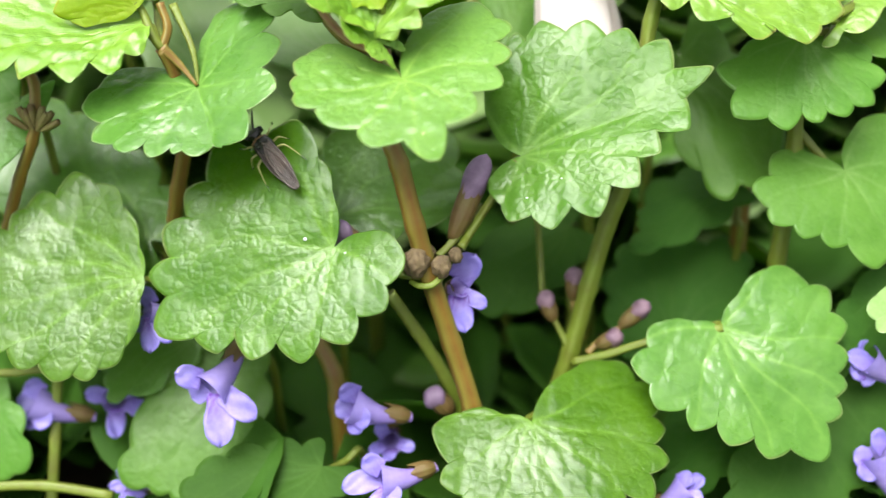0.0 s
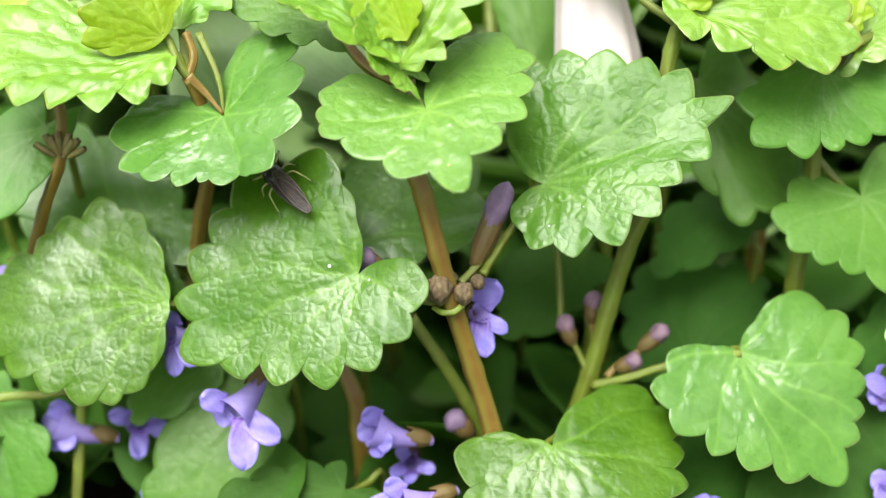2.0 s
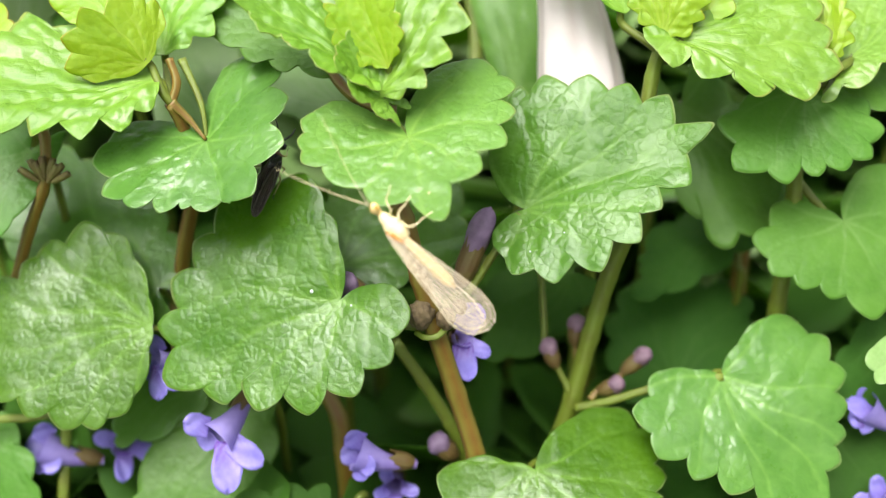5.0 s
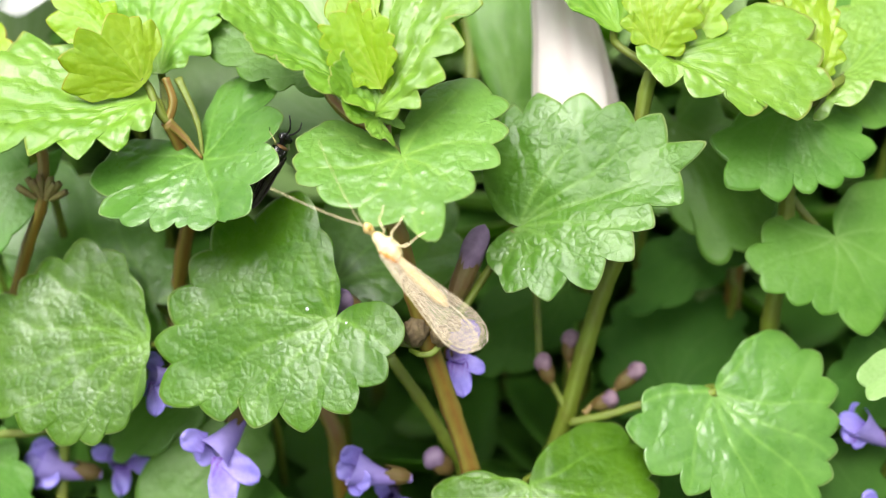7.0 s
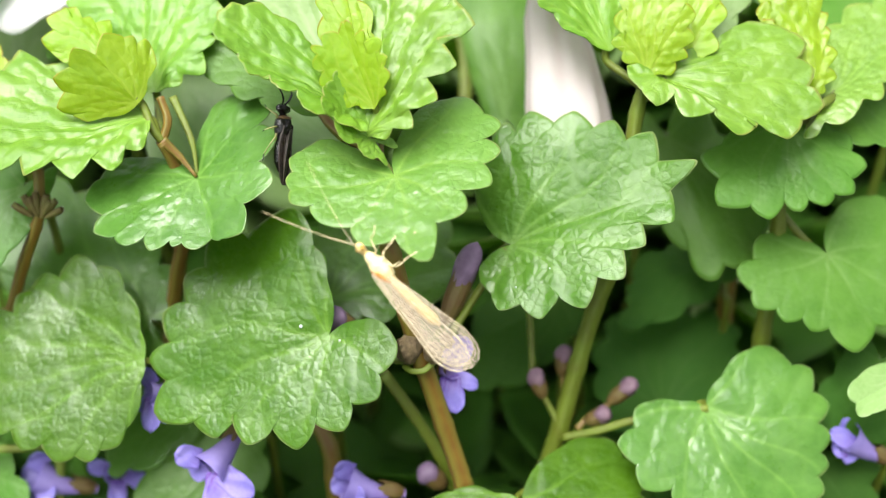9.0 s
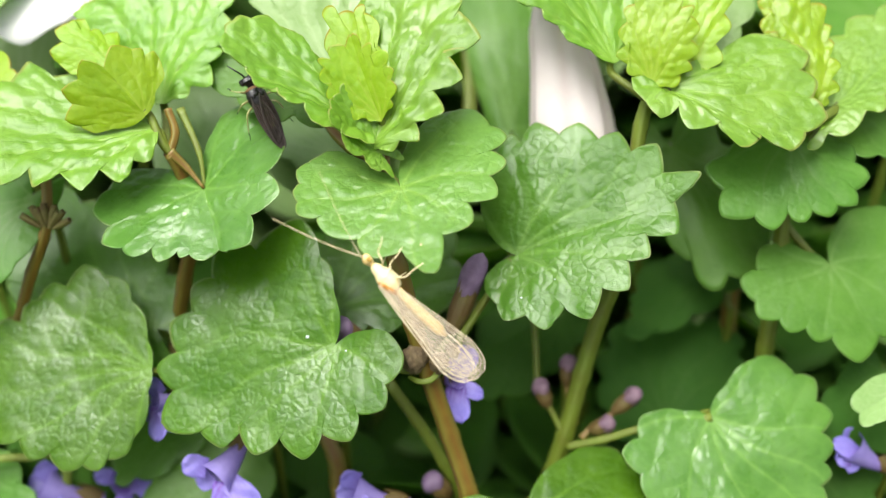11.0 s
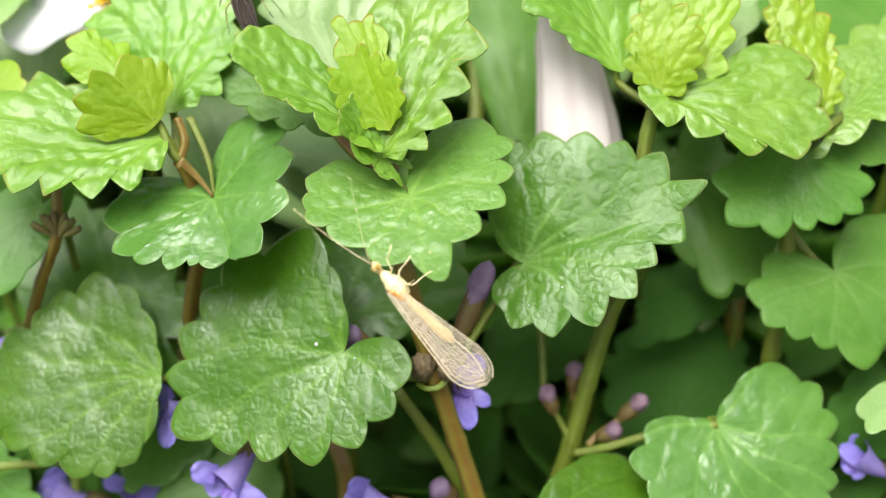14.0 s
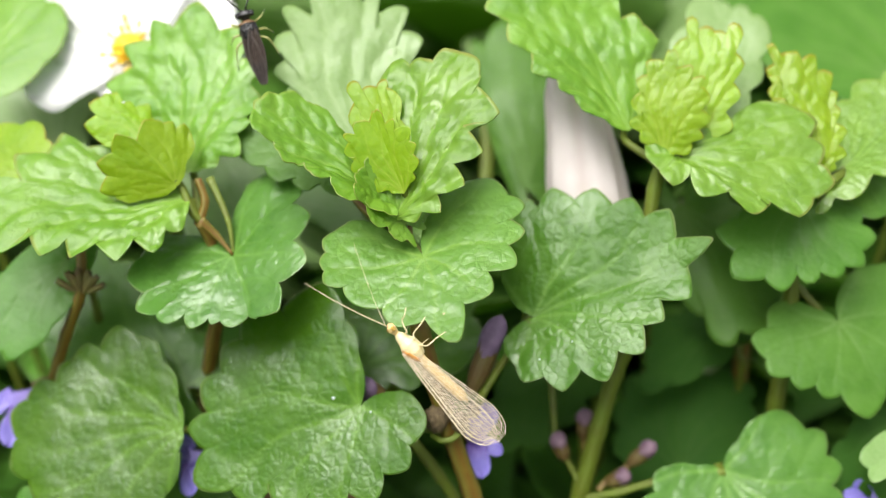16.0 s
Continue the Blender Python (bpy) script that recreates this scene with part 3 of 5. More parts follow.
def ground_cover():
    """The close mat of leaves that fills the bed behind and beneath, too many to count."""
    rng = np.random.default_rng(5)
    verts, faces, veins, edges, slots = [], [], [], [], []
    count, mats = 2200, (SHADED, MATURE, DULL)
    forms = [leaf_form((0, 1, 0), (-0.95, 0.05, 0.12), (0.95, 0.05, 0.12), teeth=9 + 2 * (k % 3), seed=60 + k, na=36, nr=4, thick=0.012) for k in range(8)]
    for i in range(count):
        y = 0.118 + 0.5 * rng.random() ** 1.6
        x = rng.uniform(-1, 1) * (0.06 + 0.5 * y)
        z = rng.uniform(0.006, 0.052) * min(1, 0.5 + (y - 0.1) * 5)
        slot = (0, 1, 0, 2, 1, 0)[rng.integers(6)]
        if i > 1250:
            # the bed goes on to both sides and behind, lower
            x, y, z = rng.uniform(-0.42, 0.42), rng.uniform(-0.3, 0.62), rng.uniform(0.005, 0.035)
            if abs(x) < 0.07 + 0.5 * max(y, 0) and y > 0.02:
                x += math.copysign(0.12 + 0.3 * y, x)
        # low ones beneath the plants, all in slot 0, whose colour holds the shade
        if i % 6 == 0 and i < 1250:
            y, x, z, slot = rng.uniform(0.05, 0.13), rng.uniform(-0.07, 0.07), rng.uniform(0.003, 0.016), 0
        form = forms[i % 8]
        size = rng.uniform(0.008, 0.014)
        r = np.array(Euler((radians(rng.uniform(5, 55)), radians(rng.uniform(-25, 25)), radians(180 + rng.uniform(-110, 110)))).to_matrix())
        tv, tf = tube(spline([(x, y, z), (x + rng.uniform(-0.004, 0.004), y + 0.004, z * 0.55), (x + rng.uniform(-0.01, 0.01), y + 0.008, -0.001)], 3), [0.0004] * 7, 5, 0, False)
        for vs, fs, vein, edge in ((form[0] * size @ r.T + np.array((x, y, z)), form[1], form[2], form[3]), (tv, tf, [0.6] * len(tv), [0.0] * len(tv))):
            base = len(verts)
            verts += list(vs)
            faces += [tuple(v + base for v in q) for q in fs]
            veins += list(vein)
            edges += list(edge)
            slots += [slot] * len(fs)
    for i in range(1000):
        # taller, broader leaves further back
        y = 0.15 + 0.42 * rng.random() ** 1.3
        x = rng.uniform(-1, 1) * (0.05 + 0.5 * y)
        z = rng.uniform(0.02, 0.055 + 0.04 * (y - 0.15))
        size = rng.uniform(0.012, 0.02)
        r = np.array(Euler((radians(rng.uniform(15, 60)), radians(rng.uniform(-25, 25)), radians(180 + rng.uniform(-100, 100)))).to_matrix())
        form = forms[i % 8]
        tv, tf = tube(spline([(x, y, z), (x + rng.uniform(-0.004, 0.004), y + 0.004, z * 0.55), (x + rng.uniform(-0.01, 0.01), y + 0.008, -0.001)], 3), [0.0005] * 7, 5, 0, False)
        for vs, fs, vein, edge in ((form[0] * size @ r.T + np.array((x, y, z)), form[1], form[2], form[3]), (tv, tf, [0.6] * len(tv), [0.0] * len(tv))):
            base = len(verts)
            verts += list(vs)
            faces += [tuple(v + base for v in q) for q in fs]
            veins += list(vein)
            edges += list(edge)
            slots += [(1, 1, 0, 2)[i % 4]] * len(fs)
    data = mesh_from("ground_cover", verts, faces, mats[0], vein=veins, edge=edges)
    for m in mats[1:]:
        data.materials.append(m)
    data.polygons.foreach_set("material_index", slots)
    tagged(new("ground_cover", data), "close mat of rounded green leaves filling the bed", "ground cover", kind="stuff")


ground_cover()

# ---- white flowers ----
def furled_flower(base, tip, edge):
    """A furled white bell: pleats winding up to its tip, on a stalk from the soil."""
    base, tip, edge = (np.array(v, float) for v in (base, tip, edge))
    way, side, up = frame_of(tip - base, (0.1, -0.8, 0.5))
    long, wide = np.linalg.norm(tip - base), np.linalg.norm(edge - base)
    root = tagged(new("furled_flower"), "furled white flower with faint pink pleats behind the leaves", "flower")
    root.location = base
    n, rows, verts, faces, streak = 60, 30, [], [], []
    for i in range(rows + 1):
        t = i / rows
        r = wide * (0.3 + 0.7 * smooth(t, 0, 0.3)) * (1 - 0.3 * smooth(t, 0.35, 0.95)) * math.sqrt(max(1 - max(t - 0.86, 0) ** 2 / 0.0197, 0.0))
        for k in range(n):
            a = 2 * math.pi * k / n + 0.9 * t
            fold = math.cos(5 * a) + 0.4 * math.cos(11 * a + 3 * t)
            lean = -0.1 * math.cos(a - 0.4) * smooth(t, 0.7, 1) - 0.03 * math.cos(5 * a) * smooth(t, 0.8, 1)
            verts.append(way * long * (t + lean) + r * (1 + 0.07 * fold) * (math.cos(a) * side + math.sin(a) * up))
            streak.append(max(0, -fold - 0.5) * 0.5)
    for i in range(rows):
        for k in range(n):
            a, b = i * n + k, i * n + (k + 1) % n
            faces.append((a, b, b + n, a + n))
    part("petals", mesh_from("petals", verts, faces, WHITE, streak=streak), root, at=base)
    foot = np.array((base[0] + 0.004, base[1] + 0.006, 0))
    line = spline([base + way * 0.001, base * 0.6 + foot * 0.4, foot], 6)
    verts, faces = tube(line - base, [0.0007] * len(line), 8)
    part("stalk", mesh_from("stalk", verts, faces, STEM_GREEN), root, at=base)


def white_flower(at, low, face, reach):
    """An open white flower with a boss of yellow stamens, seen a little from below."""
    at, low = np.array(at, float), np.array(low, float)
    face, side, up = frame_of(face, at - low)
    root = tagged(new("white_flower"), "open white five-petalled flower with a yellow centre", "flower")
    root.location = at
    for k in range(5):
        a = radians(72 * k + 14)
        go = up * math.cos(a) + side * math.sin(a)
        go, flank, lift = frame_of(go, face)
        verts, faces, streak = lobe_form(go * 0.0012, go, flank, lift, reach * (1 if math.cos(a) > -0.2 else 0.45), reach * 0.78, 0.06, 0.1, neck=0.4)
        part("petal", mesh_from("petal", verts, faces, SNOW), root, at=at)
    bm = bmesh.new()
    bmesh.ops.create_icosphere(bm, subdivisions=3, radius=0.0019)
    for v in bm.verts:
        v.co *= 1 + 0.2 * noise.noise(v.co * 3000)
        v.co.z *= 0.8
    data = bpy.data.meshes.new("centre")
    bm.to_mesh(data)
    bm.free()
    data.materials.append(YOLK)
    part("centre", data, root, at=at + face * 0.0004)
    rng = random.Random(4)
    for k in range(14):
        a, r = rng.uniform(0, 6.28), rng.uniform(0.0015, 0.0026)
        foot = (side * math.cos(a) + up * math.sin(a)) * r * 0.7
        head = (side * math.cos(a) + up * math.sin(a)) * r * 1.3 + face * 0.0016
        verts, faces = tube([foot, head * 0.5 + foot * 0.5, head * 0.96 + foot * 0.04, head], [0.0001, 0.0001, 0.00028, 0.0002], 6)
        part("stamen", mesh_from("stamen", verts, faces, YOLK), root, at=at)
    foot = np.array((at[0], at[1] + 0.02, 0)) - at
    line = spline([-face * 0.0005, -face * 0.004 - up * 0.004, foot], 6)
    verts, faces = tube(line, [0.0005] * len(line), 8)
    part("stalk", mesh_from("stalk", verts, faces, STEM_GREEN), root, at=at)


# ---- the plants ----
# -- plants begin
# main stem with its buds, its lower leaf and the shoot above
ivy_a = plant((0.0036, 0.0805, 0.0000), "ground ivy with brownish stem, scalloped glossy leaves and yellow-green shoot")
stem(ivy_a, "stem", [(0.0043, 0.0801, 0.0187), (0.0029, 0.0814, 0.027), (0.0008, 0.0827, 0.0342), (-0.0013, 0.0834, 0.0414), (-0.0026, 0.084, 0.0464), (-0.004, 0.085, 0.0522), (-0.0048, 0.0858, 0.0546), (-0.0056, 0.0895, 0.0611)], 0.00098, 0.00085, STEM)
stem(ivy_a, "stem", [(-0.0056, 0.0895, 0.0611), (-0.0055, 0.0894, 0.0629), (-0.006, 0.0901, 0.0651)], 0.0005, 0.0004, STEM_GREEN)
leaf(ivy_a, FRESH, (-0.0036, 0.0859, 0.0598), (0.0028, -0.0096, -0.0042), (0.009, 0.0023, 0.003), (-0.0103, -0.0018, -0.0006), rug=1.45, seed=1, point=0.19, arch=(0.5, 0.33), notches=((-146, 0.62), (-128, 0.91), (-106, 1.01), (-92, 0.89), (-75, 0.83), (-53, 0.65), (-20, 0.66), (13, 0.66), (47, 0.64), (77, 0.77), (91, 0.88), (104, 0.85), (120, 0.82), (139, 0.62), (142, 0.33)), node=(-0.0056, 0.0895, 0.0611))
leaf(ivy_a, DEEP, (-0.01, 0.0827, 0.0448), (-0.0169, -0.0031, -0.0076), (0.0002, -0.0076, -0.0064), (-0.0033, 0.0072, 0.0073), seed=2, point=0.06, notches=((-172, 0.22), (-136, 0.52), (-115, 0.67), (-100, 0.76), (-85, 0.77), (-64, 0.69), (-30, 0.62), (-14, 0.78), (18, 0.92), (36, 1), (52, 1.09), (64, 1.2), (77, 1.19), (94, 0.8), (98, 0.52)), node=(-0.0005, 0.0834, 0.0414))
leaf(ivy_a, YOUNG, (-0.0078, 0.0887, 0.0645), (-0.0123, 0.0026, 0.0073), (-0.0025, -0.0025, 0.0017), (-0.0059, 0.0060, 0.0074), rug=2.1, seed=3, point=0.03, arch=0.3, sharp=0.7, notches=((-112, 0.75), (-104, 0.95), (-95, 0.9), (-70, 0.65), (-45, 0.62), (-20, 0.75), (14, 0.85), (32, 0.8), (60, 0.82), (82, 0.9), (93, 0.77), (103, 0.52)), node=(-0.0056, 0.0895, 0.0611))
leaf(ivy_a, YOUNG, (-0.0064, 0.0874, 0.0630), (0.0098, 0.0087, 0.0135), (-0.0020, 0.0086, 0.0094), (0.0077, -0.0011, 0.0039), rug=2.3, seed=4, point=0.02, arch=(0.3, 0.85), sharp=0.75, notches=((-90, 0.87), (-81, 1.02), (-68, 0.84), (-49, 0.76), (-25, 0.8), (7, 0.75), (30, 0.55), (55, 0.46), (82, 0.46), (93, 0.39), (100, 0.16)), node=(-0.0056, 0.0895, 0.0611))
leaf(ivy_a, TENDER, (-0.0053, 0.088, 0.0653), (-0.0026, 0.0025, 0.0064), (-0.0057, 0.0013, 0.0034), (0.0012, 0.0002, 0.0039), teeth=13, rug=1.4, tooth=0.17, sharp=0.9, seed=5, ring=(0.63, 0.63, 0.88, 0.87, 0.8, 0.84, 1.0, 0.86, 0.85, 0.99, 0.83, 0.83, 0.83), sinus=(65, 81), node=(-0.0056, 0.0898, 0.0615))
leaf(ivy_a, TENDER, (-0.0059, 0.0902, 0.0662), (-0.0018, 0.0044, 0.006), (-0.0043, 0.0029, 0.0041), (0.0005, 0.0026, 0.0045), teeth=9, rug=1.4, tooth=0.17, sharp=0.9, seed=50, node=(-0.0056, 0.0898, 0.0615))
leaf(ivy_a, YOUNG, (-0.0053, 0.0874, 0.0625), (-0.0037, 0.0005, 0.0045), (-0.0026, -0.0021, 0.0016), (-0.0007, 0.0019, 0.004), teeth=9, sinus=(30, 30), back=(0.8, 0.8), rug=2.1, tooth=0.15, sharp=0.85, seed=31, node=(-0.0056, 0.0895, 0.0611))
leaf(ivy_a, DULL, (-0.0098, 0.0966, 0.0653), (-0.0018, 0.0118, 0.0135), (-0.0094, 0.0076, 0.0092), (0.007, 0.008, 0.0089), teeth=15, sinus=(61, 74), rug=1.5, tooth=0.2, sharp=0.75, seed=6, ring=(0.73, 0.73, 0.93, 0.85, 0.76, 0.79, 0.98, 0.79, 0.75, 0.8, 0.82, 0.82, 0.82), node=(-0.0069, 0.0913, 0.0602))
leaf(ivy_a, MID, (-0.0124, 0.096, 0.0642), (-0.0097, 0.0039, 0.0028), (-0.0042, -0.0016, -0.0007), (-0.0048, 0.0057, 0.0039), teeth=11, sinus=(35, 35), back=(0.6, 0.6), seed=7, node=(-0.0083, 0.0912, 0.0609))
stem(ivy_a, "petiole", [(-0.012, 0.0954, 0.0643), (-0.01, 0.0926, 0.0623), (-0.0077, 0.0903, 0.0613), (-0.0056, 0.0895, 0.061)], 0.00045, 0.0005, STEM)
stem(ivy_a, "stem", [(0.0068, 0.0812, -0.002), (0.0056, 0.0803, 0.008), (0.0043, 0.0801, 0.0187)], 0.001, 0.00098, STEM)
# shoot behind, with the pointed leaf, its buds and upper leaves
ivy_b = plant((0.0104, 0.0860, 0.0000), "ground ivy with olive stem, closed pinkish buds and pale shoot")
stem(ivy_b, "stem", [(0.0102, 0.0856, 0.0183), (0.0117, 0.087, 0.0247), (0.013, 0.0879, 0.0298), (0.0145, 0.0896, 0.0362), (0.0161, 0.091, 0.0426), (0.0177, 0.0917, 0.0478), (0.0187, 0.0942, 0.0561), (0.0194, 0.0961, 0.0615), (0.02, 0.0965, 0.0642)], 0.00095, 0.0006, STEM_GREEN)
leaf(ivy_b, PALE, (0.0072, 0.0885, 0.0513), (0.0167, 0.0005, 0.0076), (0.0052, 0.0068, 0.0109), (0.0055, -0.0074, -0.002), rug=1.45, seed=8, point=0.13, sharp=0.66, arch=0.5, notches=((-126, 0.57), (-111, 1.17), (-106, 1.05), (-93, 0.94), (-73, 0.78), (-47, 0.7), (-16, 0.77), (7, 0.83), (32, 0.68), (56, 0.71), (76, 0.79), (92, 0.81), (106, 0.75), (120, 0.56), (150, 0.25)), node=(0.0187, 0.0923, 0.0468))
leaf(ivy_b, YOUNG, (0.0213, 0.0956, 0.0655), (0.0117, -0.0063, -0.0045), (0.0116, 0.0036, 0.0032), (0.0005, -0.0046, -0.0020), rug=1.7, seed=9, point=0.04, arch=0.5, sharp=0.5, notches=((-99, 0.62), (-88, 1.06), (-71, 0.87), (-50, 0.83), (-20, 0.84), (-2, 0.69), (38, 0.47), (81, 0.39), (106, 0.78), (133, 0.43)), node=(0.0202, 0.0965, 0.0641))
leaf(ivy_b, YOUNG, (0.0167, 0.0980, 0.0671), (-0.0108, 0.0110, 0.0127), (-0.0072, 0.0019, 0.0048), (0.0028, 0.0074, 0.0074), rug=1.8, seed=10, point=0.0, arch=0.5, sharp=0.75, notches=((-97, 0.5), (-91, 0.8), (-86, 0.9), (-80, 1.05), (-70, 1.11), (-43, 0.97), (24, 0.89), (53, 0.81), (72, 0.79), (86, 0.99), (91, 0.84), (96, 0.48)), node=(0.0202, 0.0963, 0.0637))
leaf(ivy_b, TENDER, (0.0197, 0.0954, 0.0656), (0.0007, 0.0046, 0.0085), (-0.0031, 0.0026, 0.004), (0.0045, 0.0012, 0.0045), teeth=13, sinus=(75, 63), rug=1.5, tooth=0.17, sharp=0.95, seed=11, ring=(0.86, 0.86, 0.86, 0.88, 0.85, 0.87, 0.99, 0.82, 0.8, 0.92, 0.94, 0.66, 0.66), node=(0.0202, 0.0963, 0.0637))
leaf(ivy_b, TENDER, (0.0235, 0.0968, 0.0657), (0.0018, 0.0061, 0.009), (-0.0022, 0.0047, 0.0061), (0.004, 0.0033, 0.0056), teeth=13, sinus=(30, 30), back=(0.75, 0.75), rug=1.5, tooth=0.17, sharp=0.95, seed=12, node=(0.0202, 0.0963, 0.0637))
leaf(ivy_b, DULL, (0.0246, 0.1024, 0.0653), (0.0044, 0.0098, 0.0089), (-0.0016, 0.0073, 0.0067), (0.0068, 0.0036, 0.0042), teeth=9, sinus=(40, 40), back=(0.7, 0.7), seed=13, node=(0.0206, 0.0969, 0.0628))
stem(ivy_b, "stem", [(0.0068, 0.0835, -0.002), (0.0085, 0.0842, 0.008), (0.0102, 0.0856, 0.0183)], 0.001, 0.00095, STEM_GREEN)
# third stem
ivy_c = plant((0.0355, 0.0944, 0.0000), "ground ivy with rounded scalloped green leaves on an olive stem")
stem(ivy_c, "stem", [(0.0344, 0.0928, 0.0307), (0.0343, 0.0932, 0.0374), (0.0346, 0.0943, 0.0433), (0.0347, 0.0953, 0.0491), (0.0346, 0.0959, 0.0531), (0.0364, 0.0972, 0.0583), (0.0388, 0.0982, 0.062), (0.0369, 0.0961, 0.0624)], 0.00085, 0.0005, STEM_GREEN)
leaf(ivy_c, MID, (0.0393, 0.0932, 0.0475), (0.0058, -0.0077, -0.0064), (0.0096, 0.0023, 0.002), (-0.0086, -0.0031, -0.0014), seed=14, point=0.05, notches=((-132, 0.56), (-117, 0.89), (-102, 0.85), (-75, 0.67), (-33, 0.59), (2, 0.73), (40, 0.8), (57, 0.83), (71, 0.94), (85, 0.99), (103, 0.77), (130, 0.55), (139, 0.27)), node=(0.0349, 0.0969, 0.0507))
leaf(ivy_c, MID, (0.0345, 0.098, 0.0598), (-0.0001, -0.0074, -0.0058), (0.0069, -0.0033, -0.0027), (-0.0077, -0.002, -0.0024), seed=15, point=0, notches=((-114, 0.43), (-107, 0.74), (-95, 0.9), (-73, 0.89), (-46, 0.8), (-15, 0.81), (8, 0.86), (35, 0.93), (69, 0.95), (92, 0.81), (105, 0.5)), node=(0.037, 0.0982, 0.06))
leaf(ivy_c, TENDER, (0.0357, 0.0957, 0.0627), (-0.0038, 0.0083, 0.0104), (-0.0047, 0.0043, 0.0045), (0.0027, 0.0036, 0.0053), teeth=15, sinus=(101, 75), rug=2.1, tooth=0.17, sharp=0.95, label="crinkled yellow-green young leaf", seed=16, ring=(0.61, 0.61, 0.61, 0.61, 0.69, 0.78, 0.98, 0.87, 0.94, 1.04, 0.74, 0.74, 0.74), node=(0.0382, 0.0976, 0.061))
leaf(ivy_c, YOUNG, (0.0385, 0.098, 0.0627), (0.009, 0.0062, 0.0057), (0.001, 0.0064, 0.0051), (0.0041, -0.0014, 0.0006), teeth=13, sinus=(30, 30), back=(0.7, 0.7), rug=1.4, tooth=0.17, sharp=0.95, seed=17, node=(0.0382, 0.0976, 0.061))
leaf(ivy_c, MID, (0.0409, 0.1021, 0.0609), (0.0054, -0.0033, -0.0017), (0.0042, 0.0036, 0.0023), (-0.0011, -0.0048, -0.0023), teeth=11, sinus=(35, 35), seed=32, node=(0.038, 0.0988, 0.0601))
stem(ivy_c, "stem", [(0.0352, 0.0935, -0.002), (0.0346, 0.0928, 0.014), (0.0344, 0.0928, 0.0307)], 0.0009, 0.00085, STEM_GREEN)
# shoot beside it, with folded leaves
ivy_d = plant((-0.0289, 0.0943, 0.0000), "ground ivy shoot with crinkled light green leaves on brown stem")
stem(ivy_d, "stem", [(-0.0283, 0.0943, 0.0374), (-0.0265, 0.094, 0.0448), (-0.0247, 0.0934, 0.0518), (-0.0249, 0.093, 0.0571), (-0.0257, 0.0925, 0.0602)], 0.0008, 0.0006, STEM)
stem(ivy_d, "stem", [(-0.0257, 0.0925, 0.0602), (-0.0252, 0.0935, 0.0619), (-0.0259, 0.0946, 0.0638)], 0.00042, 0.00035, STEM)
stem(ivy_d, "petiole", [(-0.0226, 0.0913, 0.0571), (-0.0242, 0.0922, 0.0588), (-0.0257, 0.0925, 0.0603)], 0.00015, 0.00055, STEM)
stem(ivy_d, "petiole", [(-0.0226, 0.0917, 0.0569), (-0.0232, 0.0935, 0.0599), (-0.0251, 0.096, 0.0632)], 0.00015, 0.00042, STEM_GREEN)
leaf(ivy_d, MATURE, (-0.0226, 0.0914, 0.057), (0.0033, -0.0084, -0.0033), (0.0052, 0.004, 0.0058), (-0.0094, -0.0039, -0.0016), rug=1.45, seed=18, point=0, notches=((-139, 0.7), (-101, 1.06), (-79, 0.94), (-54, 0.97), (-29, 0.92), (3, 0.78), (22, 0.77), (31, 0.74), (50, 0.76), (66, 0.91), (87, 0.89), (115, 0.93), (135, 0.8)))
leaf(ivy_d, YOUNG, (-0.0269, 0.0933, 0.0624), (-0.0178, -0.0034, -0.0009), (-0.0079, -0.0066, -0.0024), (-0.0107, 0.0043, 0.0035), rug=2.1, seed=19, point=0.0, arch=0.8, sharp=0.8, notches=((-115, 0.54), (-108, 0.75), (-97, 0.78), (-82, 0.76), (-49, 0.61), (-21, 0.74), (4, 1.03), (47, 0.81), (78, 1.01), (91, 1.06), (97, 0.69)), node=(-0.0257, 0.0925, 0.0603))
leaf(ivy_d, YOUNG, (-0.0272, 0.0972, 0.0633), (-0.0001, 0.0113, 0.0127), (-0.0066, 0.0066, 0.0063), (0.0063, 0.0036, 0.0062), rug=2.1, seed=20, point=0.02, arch=0.7, sharp=0.75, notches=((-112, 0.53), (-103, 0.93), (-95, 1.03), (-80, 0.98), (-59, 0.87), (-27, 0.81), (25, 0.83), (61, 0.83), (80, 0.92), (87, 0.72), (98, 0.78), (103, 0.53), (109, 0.24)), node=(-0.0258, 0.093, 0.0601))
leaf(ivy_d, TENDER, (-0.0304, 0.0965, 0.0663), (-0.0050, 0.0032, 0.0045), (-0.0060, 0.0002, 0.0014), (-0.0010, 0.0034, 0.0028), rug=1.4, seed=21, point=0.0, arch=0.5, sharp=0.9, notches=((-100, 0.61), (-90, 0.98), (-50, 0.72), (-4, 0.96), (21, 0.68), (65, 0.7), (94, 0.93), (97, 0.38)), node=(-0.0257, 0.0927, 0.0602))
leaf(ivy_d, TENDER, (-0.0276, 0.0930, 0.0638), (-0.0036, 0.0008, 0.0047), (-0.0063, -0.0004, -0.0004), (0.0009, 0.0037, 0.0046), rug=1.4, seed=22, point=0.0, arch=0.45, sharp=0.9, notches=((-106, 0.7), (-96, 1.05), (-70, 0.93), (-34, 0.92), (0, 0.95), (53, 0.84), (73, 0.82), (92, 0.98), (97, 0.5)), node=(-0.0257, 0.0925, 0.0603))
stem(ivy_d, "stem", [(-0.0308, 0.0965, -0.002), (-0.0297, 0.0952, 0.018), (-0.0283, 0.0943, 0.0374)], 0.0009, 0.0008, STEM)
